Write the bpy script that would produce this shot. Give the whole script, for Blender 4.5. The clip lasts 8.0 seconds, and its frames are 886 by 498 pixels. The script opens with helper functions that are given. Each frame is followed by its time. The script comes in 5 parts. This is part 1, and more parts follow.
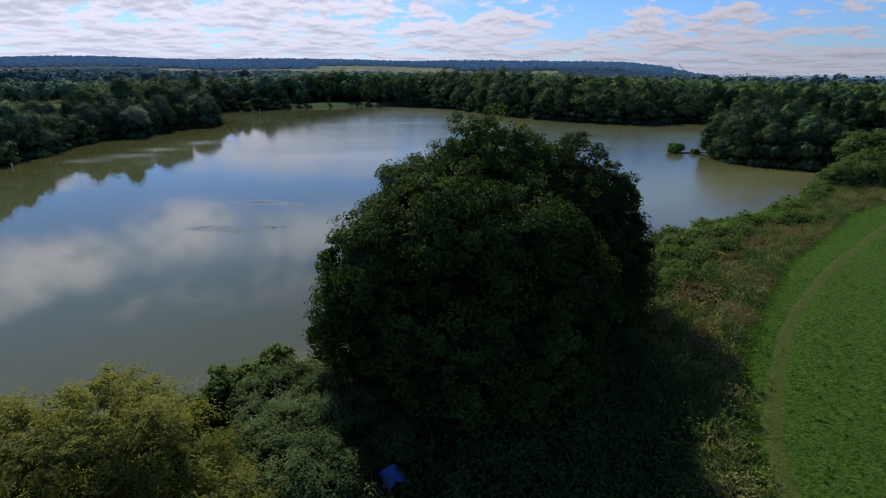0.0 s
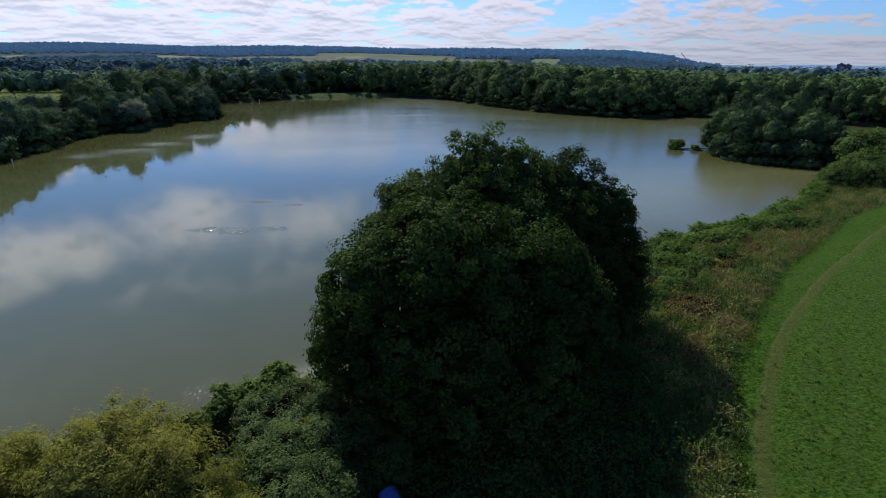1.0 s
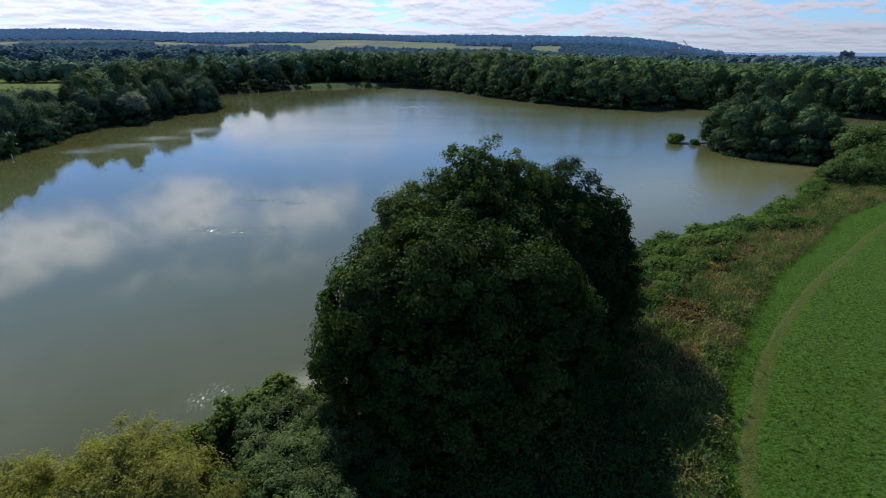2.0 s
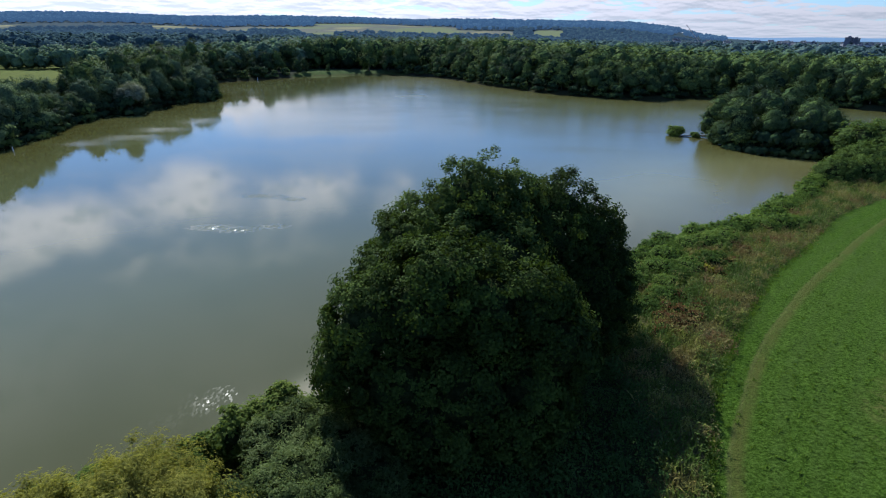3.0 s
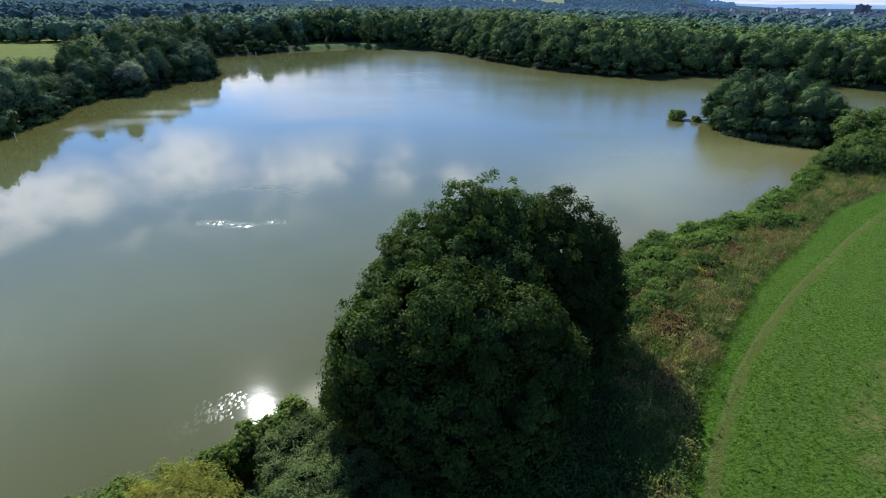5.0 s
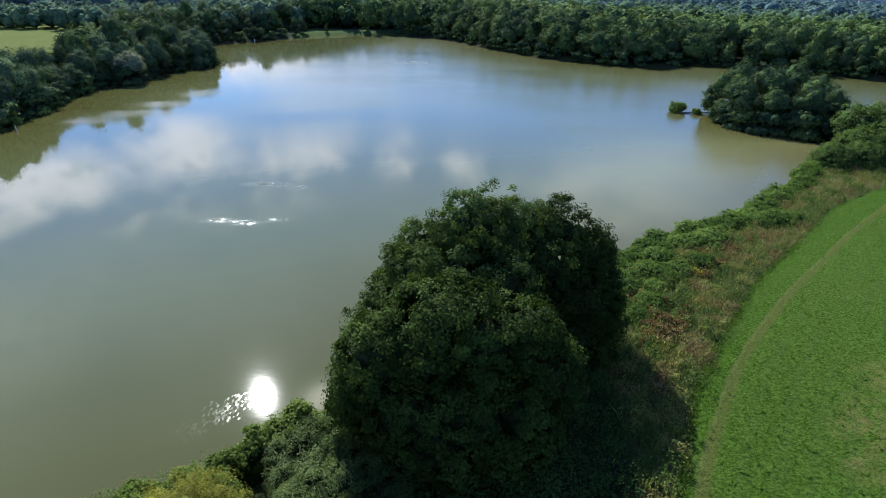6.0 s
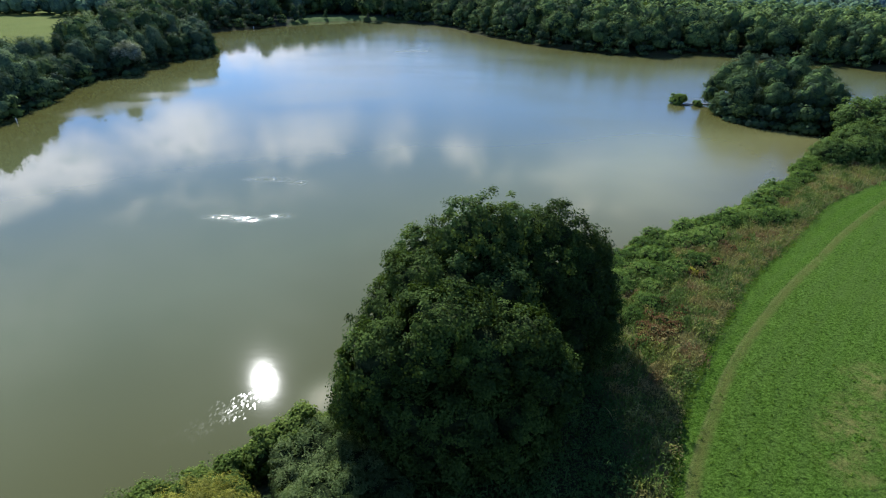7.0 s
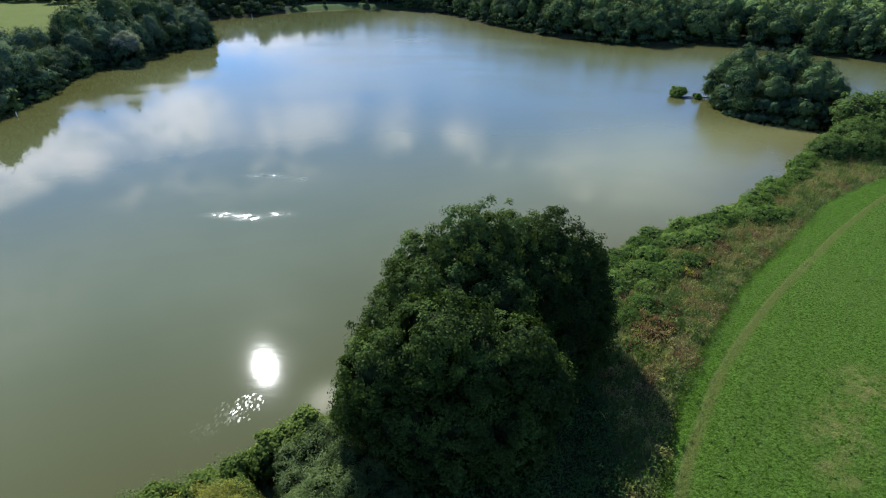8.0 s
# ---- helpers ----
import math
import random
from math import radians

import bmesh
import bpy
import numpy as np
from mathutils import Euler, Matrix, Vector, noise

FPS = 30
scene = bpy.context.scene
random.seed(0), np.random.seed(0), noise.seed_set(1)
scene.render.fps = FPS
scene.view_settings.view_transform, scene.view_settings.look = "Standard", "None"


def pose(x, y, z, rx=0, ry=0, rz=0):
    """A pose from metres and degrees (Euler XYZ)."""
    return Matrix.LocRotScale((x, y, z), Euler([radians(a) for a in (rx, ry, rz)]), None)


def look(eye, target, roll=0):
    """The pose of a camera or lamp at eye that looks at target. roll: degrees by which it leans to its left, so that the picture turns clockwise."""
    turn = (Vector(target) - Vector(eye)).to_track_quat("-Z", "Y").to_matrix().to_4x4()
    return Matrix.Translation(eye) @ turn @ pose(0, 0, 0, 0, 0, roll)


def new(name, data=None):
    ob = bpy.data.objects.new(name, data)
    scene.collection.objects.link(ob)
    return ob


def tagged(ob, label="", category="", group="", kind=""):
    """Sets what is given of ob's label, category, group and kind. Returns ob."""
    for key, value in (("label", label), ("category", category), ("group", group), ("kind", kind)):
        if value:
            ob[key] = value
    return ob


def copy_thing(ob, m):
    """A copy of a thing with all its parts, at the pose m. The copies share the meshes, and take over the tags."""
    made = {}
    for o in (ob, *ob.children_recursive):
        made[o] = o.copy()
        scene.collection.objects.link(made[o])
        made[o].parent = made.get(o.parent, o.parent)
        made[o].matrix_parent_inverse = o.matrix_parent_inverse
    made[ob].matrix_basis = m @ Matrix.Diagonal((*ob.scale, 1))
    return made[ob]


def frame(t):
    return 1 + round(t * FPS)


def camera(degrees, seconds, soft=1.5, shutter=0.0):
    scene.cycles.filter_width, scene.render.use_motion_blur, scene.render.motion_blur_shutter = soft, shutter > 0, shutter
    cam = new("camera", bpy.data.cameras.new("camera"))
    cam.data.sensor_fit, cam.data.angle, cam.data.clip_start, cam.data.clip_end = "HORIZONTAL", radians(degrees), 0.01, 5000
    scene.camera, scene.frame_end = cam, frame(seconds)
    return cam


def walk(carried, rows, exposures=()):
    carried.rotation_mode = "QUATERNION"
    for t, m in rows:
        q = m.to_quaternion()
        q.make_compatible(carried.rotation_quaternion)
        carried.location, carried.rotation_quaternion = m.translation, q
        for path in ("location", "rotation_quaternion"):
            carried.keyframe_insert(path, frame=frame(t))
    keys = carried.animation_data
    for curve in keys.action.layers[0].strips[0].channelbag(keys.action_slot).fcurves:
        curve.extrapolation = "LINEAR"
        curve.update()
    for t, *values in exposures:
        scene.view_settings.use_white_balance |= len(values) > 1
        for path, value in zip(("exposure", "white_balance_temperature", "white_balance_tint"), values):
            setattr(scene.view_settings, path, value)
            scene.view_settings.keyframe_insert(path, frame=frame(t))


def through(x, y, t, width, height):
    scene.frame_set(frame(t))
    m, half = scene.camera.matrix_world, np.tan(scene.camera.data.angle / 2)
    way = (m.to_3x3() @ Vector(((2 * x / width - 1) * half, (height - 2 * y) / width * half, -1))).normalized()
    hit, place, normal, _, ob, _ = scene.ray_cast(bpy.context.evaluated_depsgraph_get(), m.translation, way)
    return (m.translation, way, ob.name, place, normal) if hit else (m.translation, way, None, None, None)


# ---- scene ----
cam = camera(81.5, 8.0, soft=1.1)
PATH = [
    (0, (0.276, 0.24, 16.533), (0.269, 2.133, 15.889), 0.5),
    (0.5, (0.309, 0.302, 17.284), (0.301, 2.189, 16.62), 0.6),
    (1, (0.364, 0.355, 18.075), (0.357, 2.234, 17.39), 0.7),
    (1.5, (0.433, 0.349, 18.776), (0.427, 2.22, 18.071), 0.7),
    (3, (0.565, 0.247, 20.99), (0.559, 2.089, 20.213), 0.9),
    (3.5, (0.552, 0.301, 21.744), (0.547, 2.132, 20.941), 1.0),
    (4, (0.57, 0.353, 22.523), (0.564, 2.174, 21.695), 1.0),
    (4.5, (0.552, 0.276, 23.346), (0.546, 2.084, 22.492), 1.0),
    (6, (0.4, 0.15, 25.626), (0.397, 1.922, 24.699), 1.2),
    (6.5, (0.385, 0.127, 26.349), (0.383, 1.887, 25.398), 1.2),
    (7, (0.377, 0.126, 27.08), (0.375, 1.872, 26.105), 1.3),
    (7.5, (0.411, 0.145, 27.808), (0.41, 1.879, 26.811), 1.3),
    (8, (0.412, 0.152, 28.602), (0.412, 1.873, 27.582), 1.4),
]
EXPOSURE = [(0, 0.02, 6180, 12), (1.5, 0.22, 6110, 8.5), (3.5, 0.65, 6100, 8), (4.5, 0.85, 6100, 8), (6.5, 0.97, 6100, 8), (8, 1.0, 6100, 8)]
walk(cam, [(t, look(eye, target, roll)) for t, eye, target, roll in PATH], EXPOSURE)

# ---- light ----
SUN_EL, SUN_AZ = 41.3, -24.7          # degrees above the horizon, degrees clockwise from +y
world = bpy.data.worlds.new("sky")
scene.world = world
world.use_nodes = True


def build_sky():
    nt = world.node_tree
    n, l = nt.nodes, nt.links
    n.clear()
    out = n.new("ShaderNodeOutputWorld")
    bg = n.new("ShaderNodeBackground")
    bg.inputs["Strength"].default_value = 0.1
    sky = n.new("ShaderNodeTexSky")
    sky.sky_type = "NISHITA"
    sky.sun_disc = False
    sky.sun_elevation, sky.sun_rotation = radians(SUN_EL), radians(SUN_AZ % 360)
    sky.air_density, sky.dust_density, sky.ozone_density = 1.0, 0.25, 1.6
    co = n.new("ShaderNodeTexCoord")
    sep = n.new("ShaderNodeSeparateXYZ")
    l.new(co.outputs["Generated"], sep.inputs[0])

    def mth(op, a, b=None, c=None):
        m = n.new("ShaderNodeMath")
        m.operation = op
        for i, v in enumerate((a, b, c)):
            if v is None:
                continue
            if isinstance(v, (int, float)):
                m.inputs[i].default_value = v
            else:
                l.new(v, m.inputs[i])
        return m.outputs[0]

    z = mth("MAXIMUM", sep.outputs["Z"], 0.0)

    def noise_at(vec, scale, detail, rough, dist=0.0):
        t = n.new("ShaderNodeTexNoise")
        for key, v in (("Scale", scale), ("Detail", detail), ("Roughness", rough), ("Distortion", dist)):
            t.inputs[key].default_value = v
        l.new(vec, t.inputs["Vector"])
        return t.outputs[0]

    def span(v, a, b, c=0.0, d=1.0, soft=False):
        m = n.new("ShaderNodeMapRange")
        for key, x in (("From Min", a), ("From Max", b), ("To Min", c), ("To Max", d)):
            m.inputs[key].default_value = x
        if soft:
            m.interpolation_type = "SMOOTHSTEP"
        l.new(v, m.inputs["Value"])
        return m.outputs[0]

    def xyz(a, b, c):
        v = n.new("ShaderNodeCombineXYZ")
        for i, x in enumerate((a, b, c)):
            if isinstance(x, (int, float)):
                v.inputs[i].default_value = x
            else:
                l.new(x, v.inputs[i])
        return v.outputs[0]

    def vmath(op, a, b):
        m = n.new("ShaderNodeVectorMath")
        m.operation = op
        l.new(a, m.inputs[0])
        m.inputs[1].default_value = b
        return m

    def blend(f, a, b):
        m = n.new("ShaderNodeMix")
        m.data_type = "RGBA"
        l.new(f, m.inputs[0])
        for i, c in ((6, a), (7, b)):
            if isinstance(c, tuple):
                m.inputs[i].default_value = (*c, 1)
            else:
                l.new(c, m.inputs[i])
        return m.outputs[2]

    # low banks of stratocumulus, by bearing and height, lower and closer together towards the skyline
    bearing = mth("ARCTAN2", sep.outputs["X"], sep.outputs["Y"])
    flat = xyz(mth("MULTIPLY", bearing, 10.0), mth("MULTIPLY", mth("LOGARITHM", mth("ADD", z, 0.035), math.e), 4.2), 4.3)
    lump = noise_at(flat, CLOUD_SCALE, 7.0, 0.58, 0.10)
    above = noise_at(vmath("ADD", flat, (0.0, 0.17, 0.0)).outputs[0], CLOUD_SCALE, 7.0, 0.58, 0.10)
    wide = noise_at(flat, 0.4, 2.0, 0.5)
    cover = n.new("ShaderNodeValToRGB")       # cover by height above the horizon (sine)
    cover.color_ramp.interpolation = "EASE"
    e = cover.color_ramp.elements
    e[0].position, e[0].color = 0.0, (0.66,) * 3 + (1,)
    e[1].position, e[1].color = 1.0, (0.0,) * 3 + (1,)
    for p, v in ((0.04, 0.62), (0.08, 0.575), (0.12, 0.53), (0.15, 0.40), (0.18, 0.22), (0.24, 0.05)):
        k = e.new(p)
        k.color = (v, v, v, 1)
    l.new(z, cover.inputs[0])
    side = mth("MULTIPLY", sep.outputs["X"], span(z, 0.02, 0.16, -0.06, -0.20))     # fewer clouds towards the east
    amount = mth("ADD", mth("ADD", mth("ADD", mth("MULTIPLY_ADD", wide, 0.35, lump), cover.outputs[0]), side), -1.155)
    amount = mth("SUBTRACT", amount, span(sep.outputs["Y"], 0.35, -0.55, 0.0, 0.24))        # and to the south it clears
    low = span(amount, 0.0, 0.10, soft=True)
    base = mth("ADD", mth("MULTIPLY", mth("SUBTRACT", above, lump), 5.5), span(amount, 0.06, 0.34, -0.05, 0.65))    # grey undersides
    tone = blend(span(base, 0.0, 0.75), (CLOUD * 1.03, CLOUD * 1.0, CLOUD * 1.14), (CLOUD * 0.68, CLOUD * 0.72, CLOUD * 0.86))
    # heaped clouds higher up, by bearing and height in radians, and a thin veil above them
    polar = xyz(bearing, mth("ARCSINE", z), 0.0)
    puff = noise_at(vmath("MULTIPLY", polar, (1.0, 1.7, 1.0)).outputs[0], 9.0, 5.0, 0.55, 0.15)
    heap = None
    for az, el, wa, we, w in HEAPS:
        r = vmath("MULTIPLY", vmath("SUBTRACT", polar, (radians(az), radians(el), 0.0)).outputs[0], (1 / radians(wa), 1 / radians(we), 0.0))
        far = n.new("ShaderNodeVectorMath")
        far.operation = "LENGTH"
        l.new(r.outputs[0], far.inputs[0])
        g = span(far.outputs["Value"], 0.0, 1.6, w, 0.0, True)
        heap = g if heap is None else mth("MAXIMUM", heap, g)
    high = mth("MULTIPLY", span(heap, 0.0, 0.3), span(mth("MULTIPLY_ADD", heap, 0.46, puff), 0.52, 1.02, 0.0, 0.92, soft=True))
    veil = mth("MULTIPLY", span(noise_at(vmath("MULTIPLY", polar, (1.0, 1.3, 1.0)).outputs[0], 2.6, 3.0, 0.5), 0.34, 0.66, 0.2, 1.0), mth("MULTIPLY", span(z, 0.30, 0.50, 0.0, 0.30, True), span(z, 0.52, 0.72, 1.0, 0.0)))
    mask = mth("MAXIMUM", low, mth("MAXIMUM", high, veil))
    deep = n.new("ShaderNodeMix")
    deep.data_type, deep.blend_type = "RGBA", "MULTIPLY"
    deep.inputs[0].default_value = 1.0
    deep.inputs[7].default_value = (0.55, 0.78, 1.21, 1)
    l.new(sky.outputs[0], deep.inputs[6])
    # clouds stand brighter as they near the sun
    lit = n.new("ShaderNodeVectorMath")
    lit.operation = "SCALE"
    l.new(tone, lit.inputs[0])
    l.new(mth("MULTIPLY", span(z, 0.12, 0.30, 0.92, 1.75), span(sep.outputs["X"], -0.1, 0.6, 1.10, 0.74)), lit.inputs["Scale"])
    cloudy = blend(mask, deep.outputs[2], lit.outputs[0])
    # pale band of haze on the skyline
    pale = blend(span(z, 0.0, 0.09, 0.38, 0.0), cloudy, (CLOUD * 0.58, CLOUD * 0.66, CLOUD * 0.80))
    # the low sky is brighter below the sun's side
    lean = n.new("ShaderNodeVectorMath")
    lean.operation = "SCALE"
    l.new(pale, lean.inputs[0])
    l.new(mth("MULTIPLY_ADD", span(sep.outputs["X"], -0.55, 0.55, 0.10, -0.14), span(z, 0.03, 0.14, 1.0, 0.0), 1.0), lean.inputs["Scale"])
    l.new(lean.outputs[0], bg.inputs[0])
    l.new(bg.outputs[0], out.inputs[0])


# heaped clouds: bearing, height, half width, half height in degrees, weight
HEAPS = [(-39, 17.0, 9.5, 3.6, 0.95), (-27, 15.6, 8.0, 3.0, 1.0), (-16, 16.6, 7.5, 3.0, 0.9), (-6, 17.4, 3.4, 3.0, 0.7), (2, 18.8, 3.4, 2.8, 0.7), (-15, 8.0, 12.0, 2.4, 1.1), (-1, 8.0, 7.0, 1.8, 0.75), (-24, 21.5, 14, 2.6, 0.45),
         (-48, 19, 8, 4, 0.8), (-60, 14, 10, 5, 0.8), (17, 21, 13, 4.5, 0.42), (50, 15, 9, 4, 0.6), (95, 18, 12, 5, 0.6)]
CLOUD, CLOUD_SCALE = 7.6, 1.55
build_sky()

sun_data = bpy.data.lights.new("sun", "SUN")
sun_data.energy, sun_data.angle, sun_data.color = 5.0, radians(0.6), (1.0, 0.965, 0.90)
sun = new("sun", sun_data)
sun_dir = Vector((math.sin(radians(SUN_AZ)) * math.cos(radians(SUN_EL)), math.cos(radians(SUN_AZ)) * math.cos(radians(SUN_EL)), math.sin(radians(SUN_EL))))
sun.matrix_world = look(sun_dir * 100, (0, 0, 0))

# ---- materials ----


class Nodes:
    """Short hand for a node material."""

    def __init__(self, name, rough=0.8, spec=0.3):
        self.mat = bpy.data.materials.new(name)
        self.mat.use_nodes = True
        self.n, self.l = self.mat.node_tree.nodes, self.mat.node_tree.links
        self.bsdf = self.n["Principled BSDF"]
        self.bsdf.inputs["Roughness"].default_value = rough
        self.bsdf.inputs["Specular IOR Level"].default_value = spec
        self.co = self.n.new("ShaderNodeTexCoord").outputs["Object"]

    def put(self, v, socket):
        if isinstance(v, (int, float)):
            socket.default_value = v
        elif isinstance(v, tuple):
            socket.default_value = v if len(v) != 3 or socket.type == "VECTOR" else (*v, 1)
        else:
            self.l.new(v, socket)

    def noise(self, scale, detail=3.0, rough=0.55, vec=None, dist=0.0):
        t = self.n.new("ShaderNodeTexNoise")
        t.inputs["Scale"].default_value, t.inputs["Detail"].default_value = scale, detail
        t.inputs["Roughness"].default_value, t.inputs["Distortion"].default_value = rough, dist
        self.l.new(vec or self.co, t.inputs["Vector"])
        return t.outputs["Fac"]

    def stretch(self, x, y, z, turn=0.0):
        m = self.n.new("ShaderNodeMapping")
        m.inputs["Scale"].default_value = (x, y, z)
        m.inputs["Rotation"].default_value = (0, 0, radians(turn))
        self.l.new(self.co, m.inputs["Vector"])
        return m.outputs[0]

    def ramp(self, fac, *stops):
        r = self.n.new("ShaderNodeValToRGB")
        e = r.color_ramp.elements
        while len(e) < len(stops):
            e.new(0.5)
        for k, (p, c) in zip(e, stops):
            k.position, k.color = p, (*(c if isinstance(c, tuple) else (c, c, c)), 1)
        self.l.new(fac, r.inputs[0])
        return r.outputs[0]

    def mix(self, fac, a, b, blend="MIX"):
        m = self.n.new("ShaderNodeMix")
        m.data_type, m.blend_type = "RGBA", blend
        self.put(fac, m.inputs[0]), self.put(a, m.inputs[6]), self.put(b, m.inputs[7])
        return m.outputs[2]

    def math(self, op, a, b=0.0, c=0.0):
        m = self.n.new("ShaderNodeMath")
        m.operation = op
        self.put(a, m.inputs[0]), self.put(b, m.inputs[1]), self.put(c, m.inputs[2])
        return m.outputs[0]

    def span(self, v, a, b, c=0.0, d=1.0):
        m = self.n.new("ShaderNodeMapRange")
        for s, x in zip(("From Min", "From Max", "To Min", "To Max"), (a, b, c, d)):
            m.inputs[s].default_value = x
        self.put(v, m.inputs["Value"])
        return m.outputs[0]

    def attr(self, name):
        a = self.n.new("ShaderNodeAttribute")
        a.attribute_name = name
        return a.outputs["Fac"]

    def island(self):
        return self.n.new("ShaderNodeNewGeometry").outputs["Random Per Island"]

    def own(self):
        return self.n.new("ShaderNodeObjectInfo").outputs["Random"]

    def bump(self, h, strength=0.5, dist=0.1):
        b = self.n.new("ShaderNodeBump")
        b.inputs["Strength"].default_value, b.inputs["Distance"].default_value = strength, dist
        self.l.new(h, b.inputs["Height"])
        self.l.new(b.outputs[0], self.bsdf.inputs["Normal"])

    def colour(self, c):
        self.put(c, self.bsdf.inputs["Base Color"])
        return self.mat


LEAF, SWARD = 0.80, 0.86          # how light leaves and grass are, over all


def foliage(name, dark, mid, light, through=0.25, rough=0.75, spec=0.06, patch=0.35, own=0.25, each=0.45):
    """Leaves: a tone for each leaf, one for each plant, and broad patches of older and younger growth."""
    dark, mid, light = (tuple(v * LEAF for v in c) for c in (dark, mid, light))
    k = Nodes(name, rough, spec)
    tone = k.math("ADD", k.math("MULTIPLY", k.island(), each), k.math("MULTIPLY_ADD", k.noise(patch, 2.0), 0.55, (0.45 - each) / 2))
    tone = k.math("ADD", tone, k.math("MULTIPLY_ADD", k.own(), own, -own / 2))
    c = k.ramp(tone, (0.22, dark), (0.5, mid), (0.8, light))
    k.colour(c)
    tr = k.n.new("ShaderNodeBsdfTranslucent")
    glow = k.mix(0.5, c, (light[0] * 1.3, light[1] * 1.35, light[2] * 0.6))
    k.l.new(glow, tr.inputs["Color"])
    mx = k.n.new("ShaderNodeMixShader")
    mx.inputs[0].default_value = through
    k.l.new(k.bsdf.outputs[0], mx.inputs[1]), k.l.new(tr.outputs[0], mx.inputs[2])
    k.l.new(mx.outputs[0], k.n["Material Output"].inputs["Surface"])
    return k.mat


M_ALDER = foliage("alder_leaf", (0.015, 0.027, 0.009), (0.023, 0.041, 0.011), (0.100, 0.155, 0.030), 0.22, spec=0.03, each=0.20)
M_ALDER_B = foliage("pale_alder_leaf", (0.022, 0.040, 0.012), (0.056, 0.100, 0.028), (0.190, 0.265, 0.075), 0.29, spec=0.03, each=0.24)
M_WILLOW = foliage("golden_willow_leaf", (0.085, 0.096, 0.020), (0.195, 0.200, 0.038), (0.38, 0.365, 0.078), 0.36)
M_SALLOW = foliage("sallow_leaf", (0.040, 0.070, 0.020), (0.088, 0.132, 0.040), (0.19, 0.24, 0.095), 0.34)
M_SHRUB = foliage("shrub_leaf", (0.036, 0.064, 0.012), (0.078, 0.125, 0.022), (0.16, 0.21, 0.042), 0.34)
M_BRAMBLE = foliage("bramble_leaf", (0.036, 0.074, 0.014), (0.082, 0.148, 0.026), (0.175, 0.255, 0.052), 0.34, own=0.4, patch=0.8)
M_OSIER = foliage("osier_leaf", (0.040, 0.074, 0.018), (0.076, 0.130, 0.028), (0.150, 0.218, 0.054), 0.25, spec=0.06, own=0.35)
# a little haze blue is mixed into the woodland leaf colour
M_WOOD = foliage("woodland_leaf", (0.028, 0.051, 0.029), (0.053, 0.090, 0.038), (0.124, 0.176, 0.049), 0.12, spec=0.03, patch=0.16, own=0.75, each=0.18)
M_WEST = foliage("willow_wood_leaf", (0.046, 0.080, 0.050), (0.092, 0.142, 0.074), (0.190, 0.255, 0.105), 0.14, spec=0.03, patch=0.16, own=0.7, each=0.20)
M_PALE = foliage("pale_leaf", (0.08, 0.105, 0.065), (0.20, 0.235, 0.165), (0.46, 0.49, 0.41), 0.3)
# woods farther off: bluer leaf colours stand in for the haze
M_MIDWOOD = foliage("hazed_shore_leaf", (0.050, 0.092, 0.064), (0.088, 0.143, 0.084), (0.166, 0.230, 0.100), 0.08, spec=0.03, patch=0.05, each=0.15)
M_FARWOOD = foliage("hazed_valley_leaf", (0.050, 0.086, 0.088), (0.076, 0.124, 0.116), (0.115, 0.168, 0.138), 0.0, spec=0.0, patch=0.02, each=0.10)
# hill and ridge leaves: haze put into blue base colours, and into emission below
M_HAZEWOOD = foliage("hazed_ridge_leaf", (0.020, 0.040, 0.056), (0.032, 0.056, 0.070), (0.052, 0.082, 0.088), 0.0, spec=0.0, patch=0.006, each=0.08)
M_HILLWOOD = foliage("hazed_hill_leaf", (0.020, 0.040, 0.056), (0.032, 0.056, 0.070), (0.052, 0.082, 0.088), 0.0, spec=0.0, patch=0.006, each=0.08)



CANOPY = {}


def canopy(leaf, dark, mid, light, grain):
    """A closed mass of leaves far off: lumps of leafage a metre or so across, in light and dark."""
    dark, mid, light = (tuple(v * LEAF for v in c) for c in (dark, mid, light))
    k = Nodes(leaf.name + "_canopy", 0.9, 0.0)
    fine = k.noise(grain, 4.0, 0.65)
    tone = k.math("MULTIPLY_ADD", fine, 0.9, k.math("MULTIPLY_ADD", k.island(), 0.35, k.math("MULTIPLY_ADD", k.noise(0.05, 2.0), 0.4, -0.32)))
    k.bump(k.noise(grain * 0.8, 3.0, 0.6), 1.0, 1.2 / grain)
    CANOPY[leaf.name] = k.colour(k.ramp(tone, (0.30, dark), (0.52, mid), (0.78, light)))
    return k.mat


canopy(M_WOOD, (0.018, 0.034, 0.020), (0.046, 0.080, 0.034), (0.112, 0.166, 0.048), 0.9)
canopy(M_WEST, (0.026, 0.048, 0.032), (0.066, 0.106, 0.056), (0.140, 0.190, 0.080), 1.4)
canopy(M_PALE, (0.05, 0.07, 0.045), (0.13, 0.16, 0.11), (0.26, 0.29, 0.23), 1.6)
# far canopies carry the haze blue in their colours too
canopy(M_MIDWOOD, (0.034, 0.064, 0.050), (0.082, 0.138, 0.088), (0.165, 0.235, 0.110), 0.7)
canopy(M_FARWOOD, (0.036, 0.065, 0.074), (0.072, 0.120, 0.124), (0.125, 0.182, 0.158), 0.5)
canopy(M_WILLOW, (0.045, 0.050, 0.014), (0.110, 0.115, 0.026), (0.230, 0.220, 0.050), 3.5)
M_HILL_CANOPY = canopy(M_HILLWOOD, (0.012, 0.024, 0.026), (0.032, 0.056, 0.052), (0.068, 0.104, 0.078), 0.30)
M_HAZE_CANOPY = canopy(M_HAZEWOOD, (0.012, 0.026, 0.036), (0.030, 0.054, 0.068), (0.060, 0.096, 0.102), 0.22)


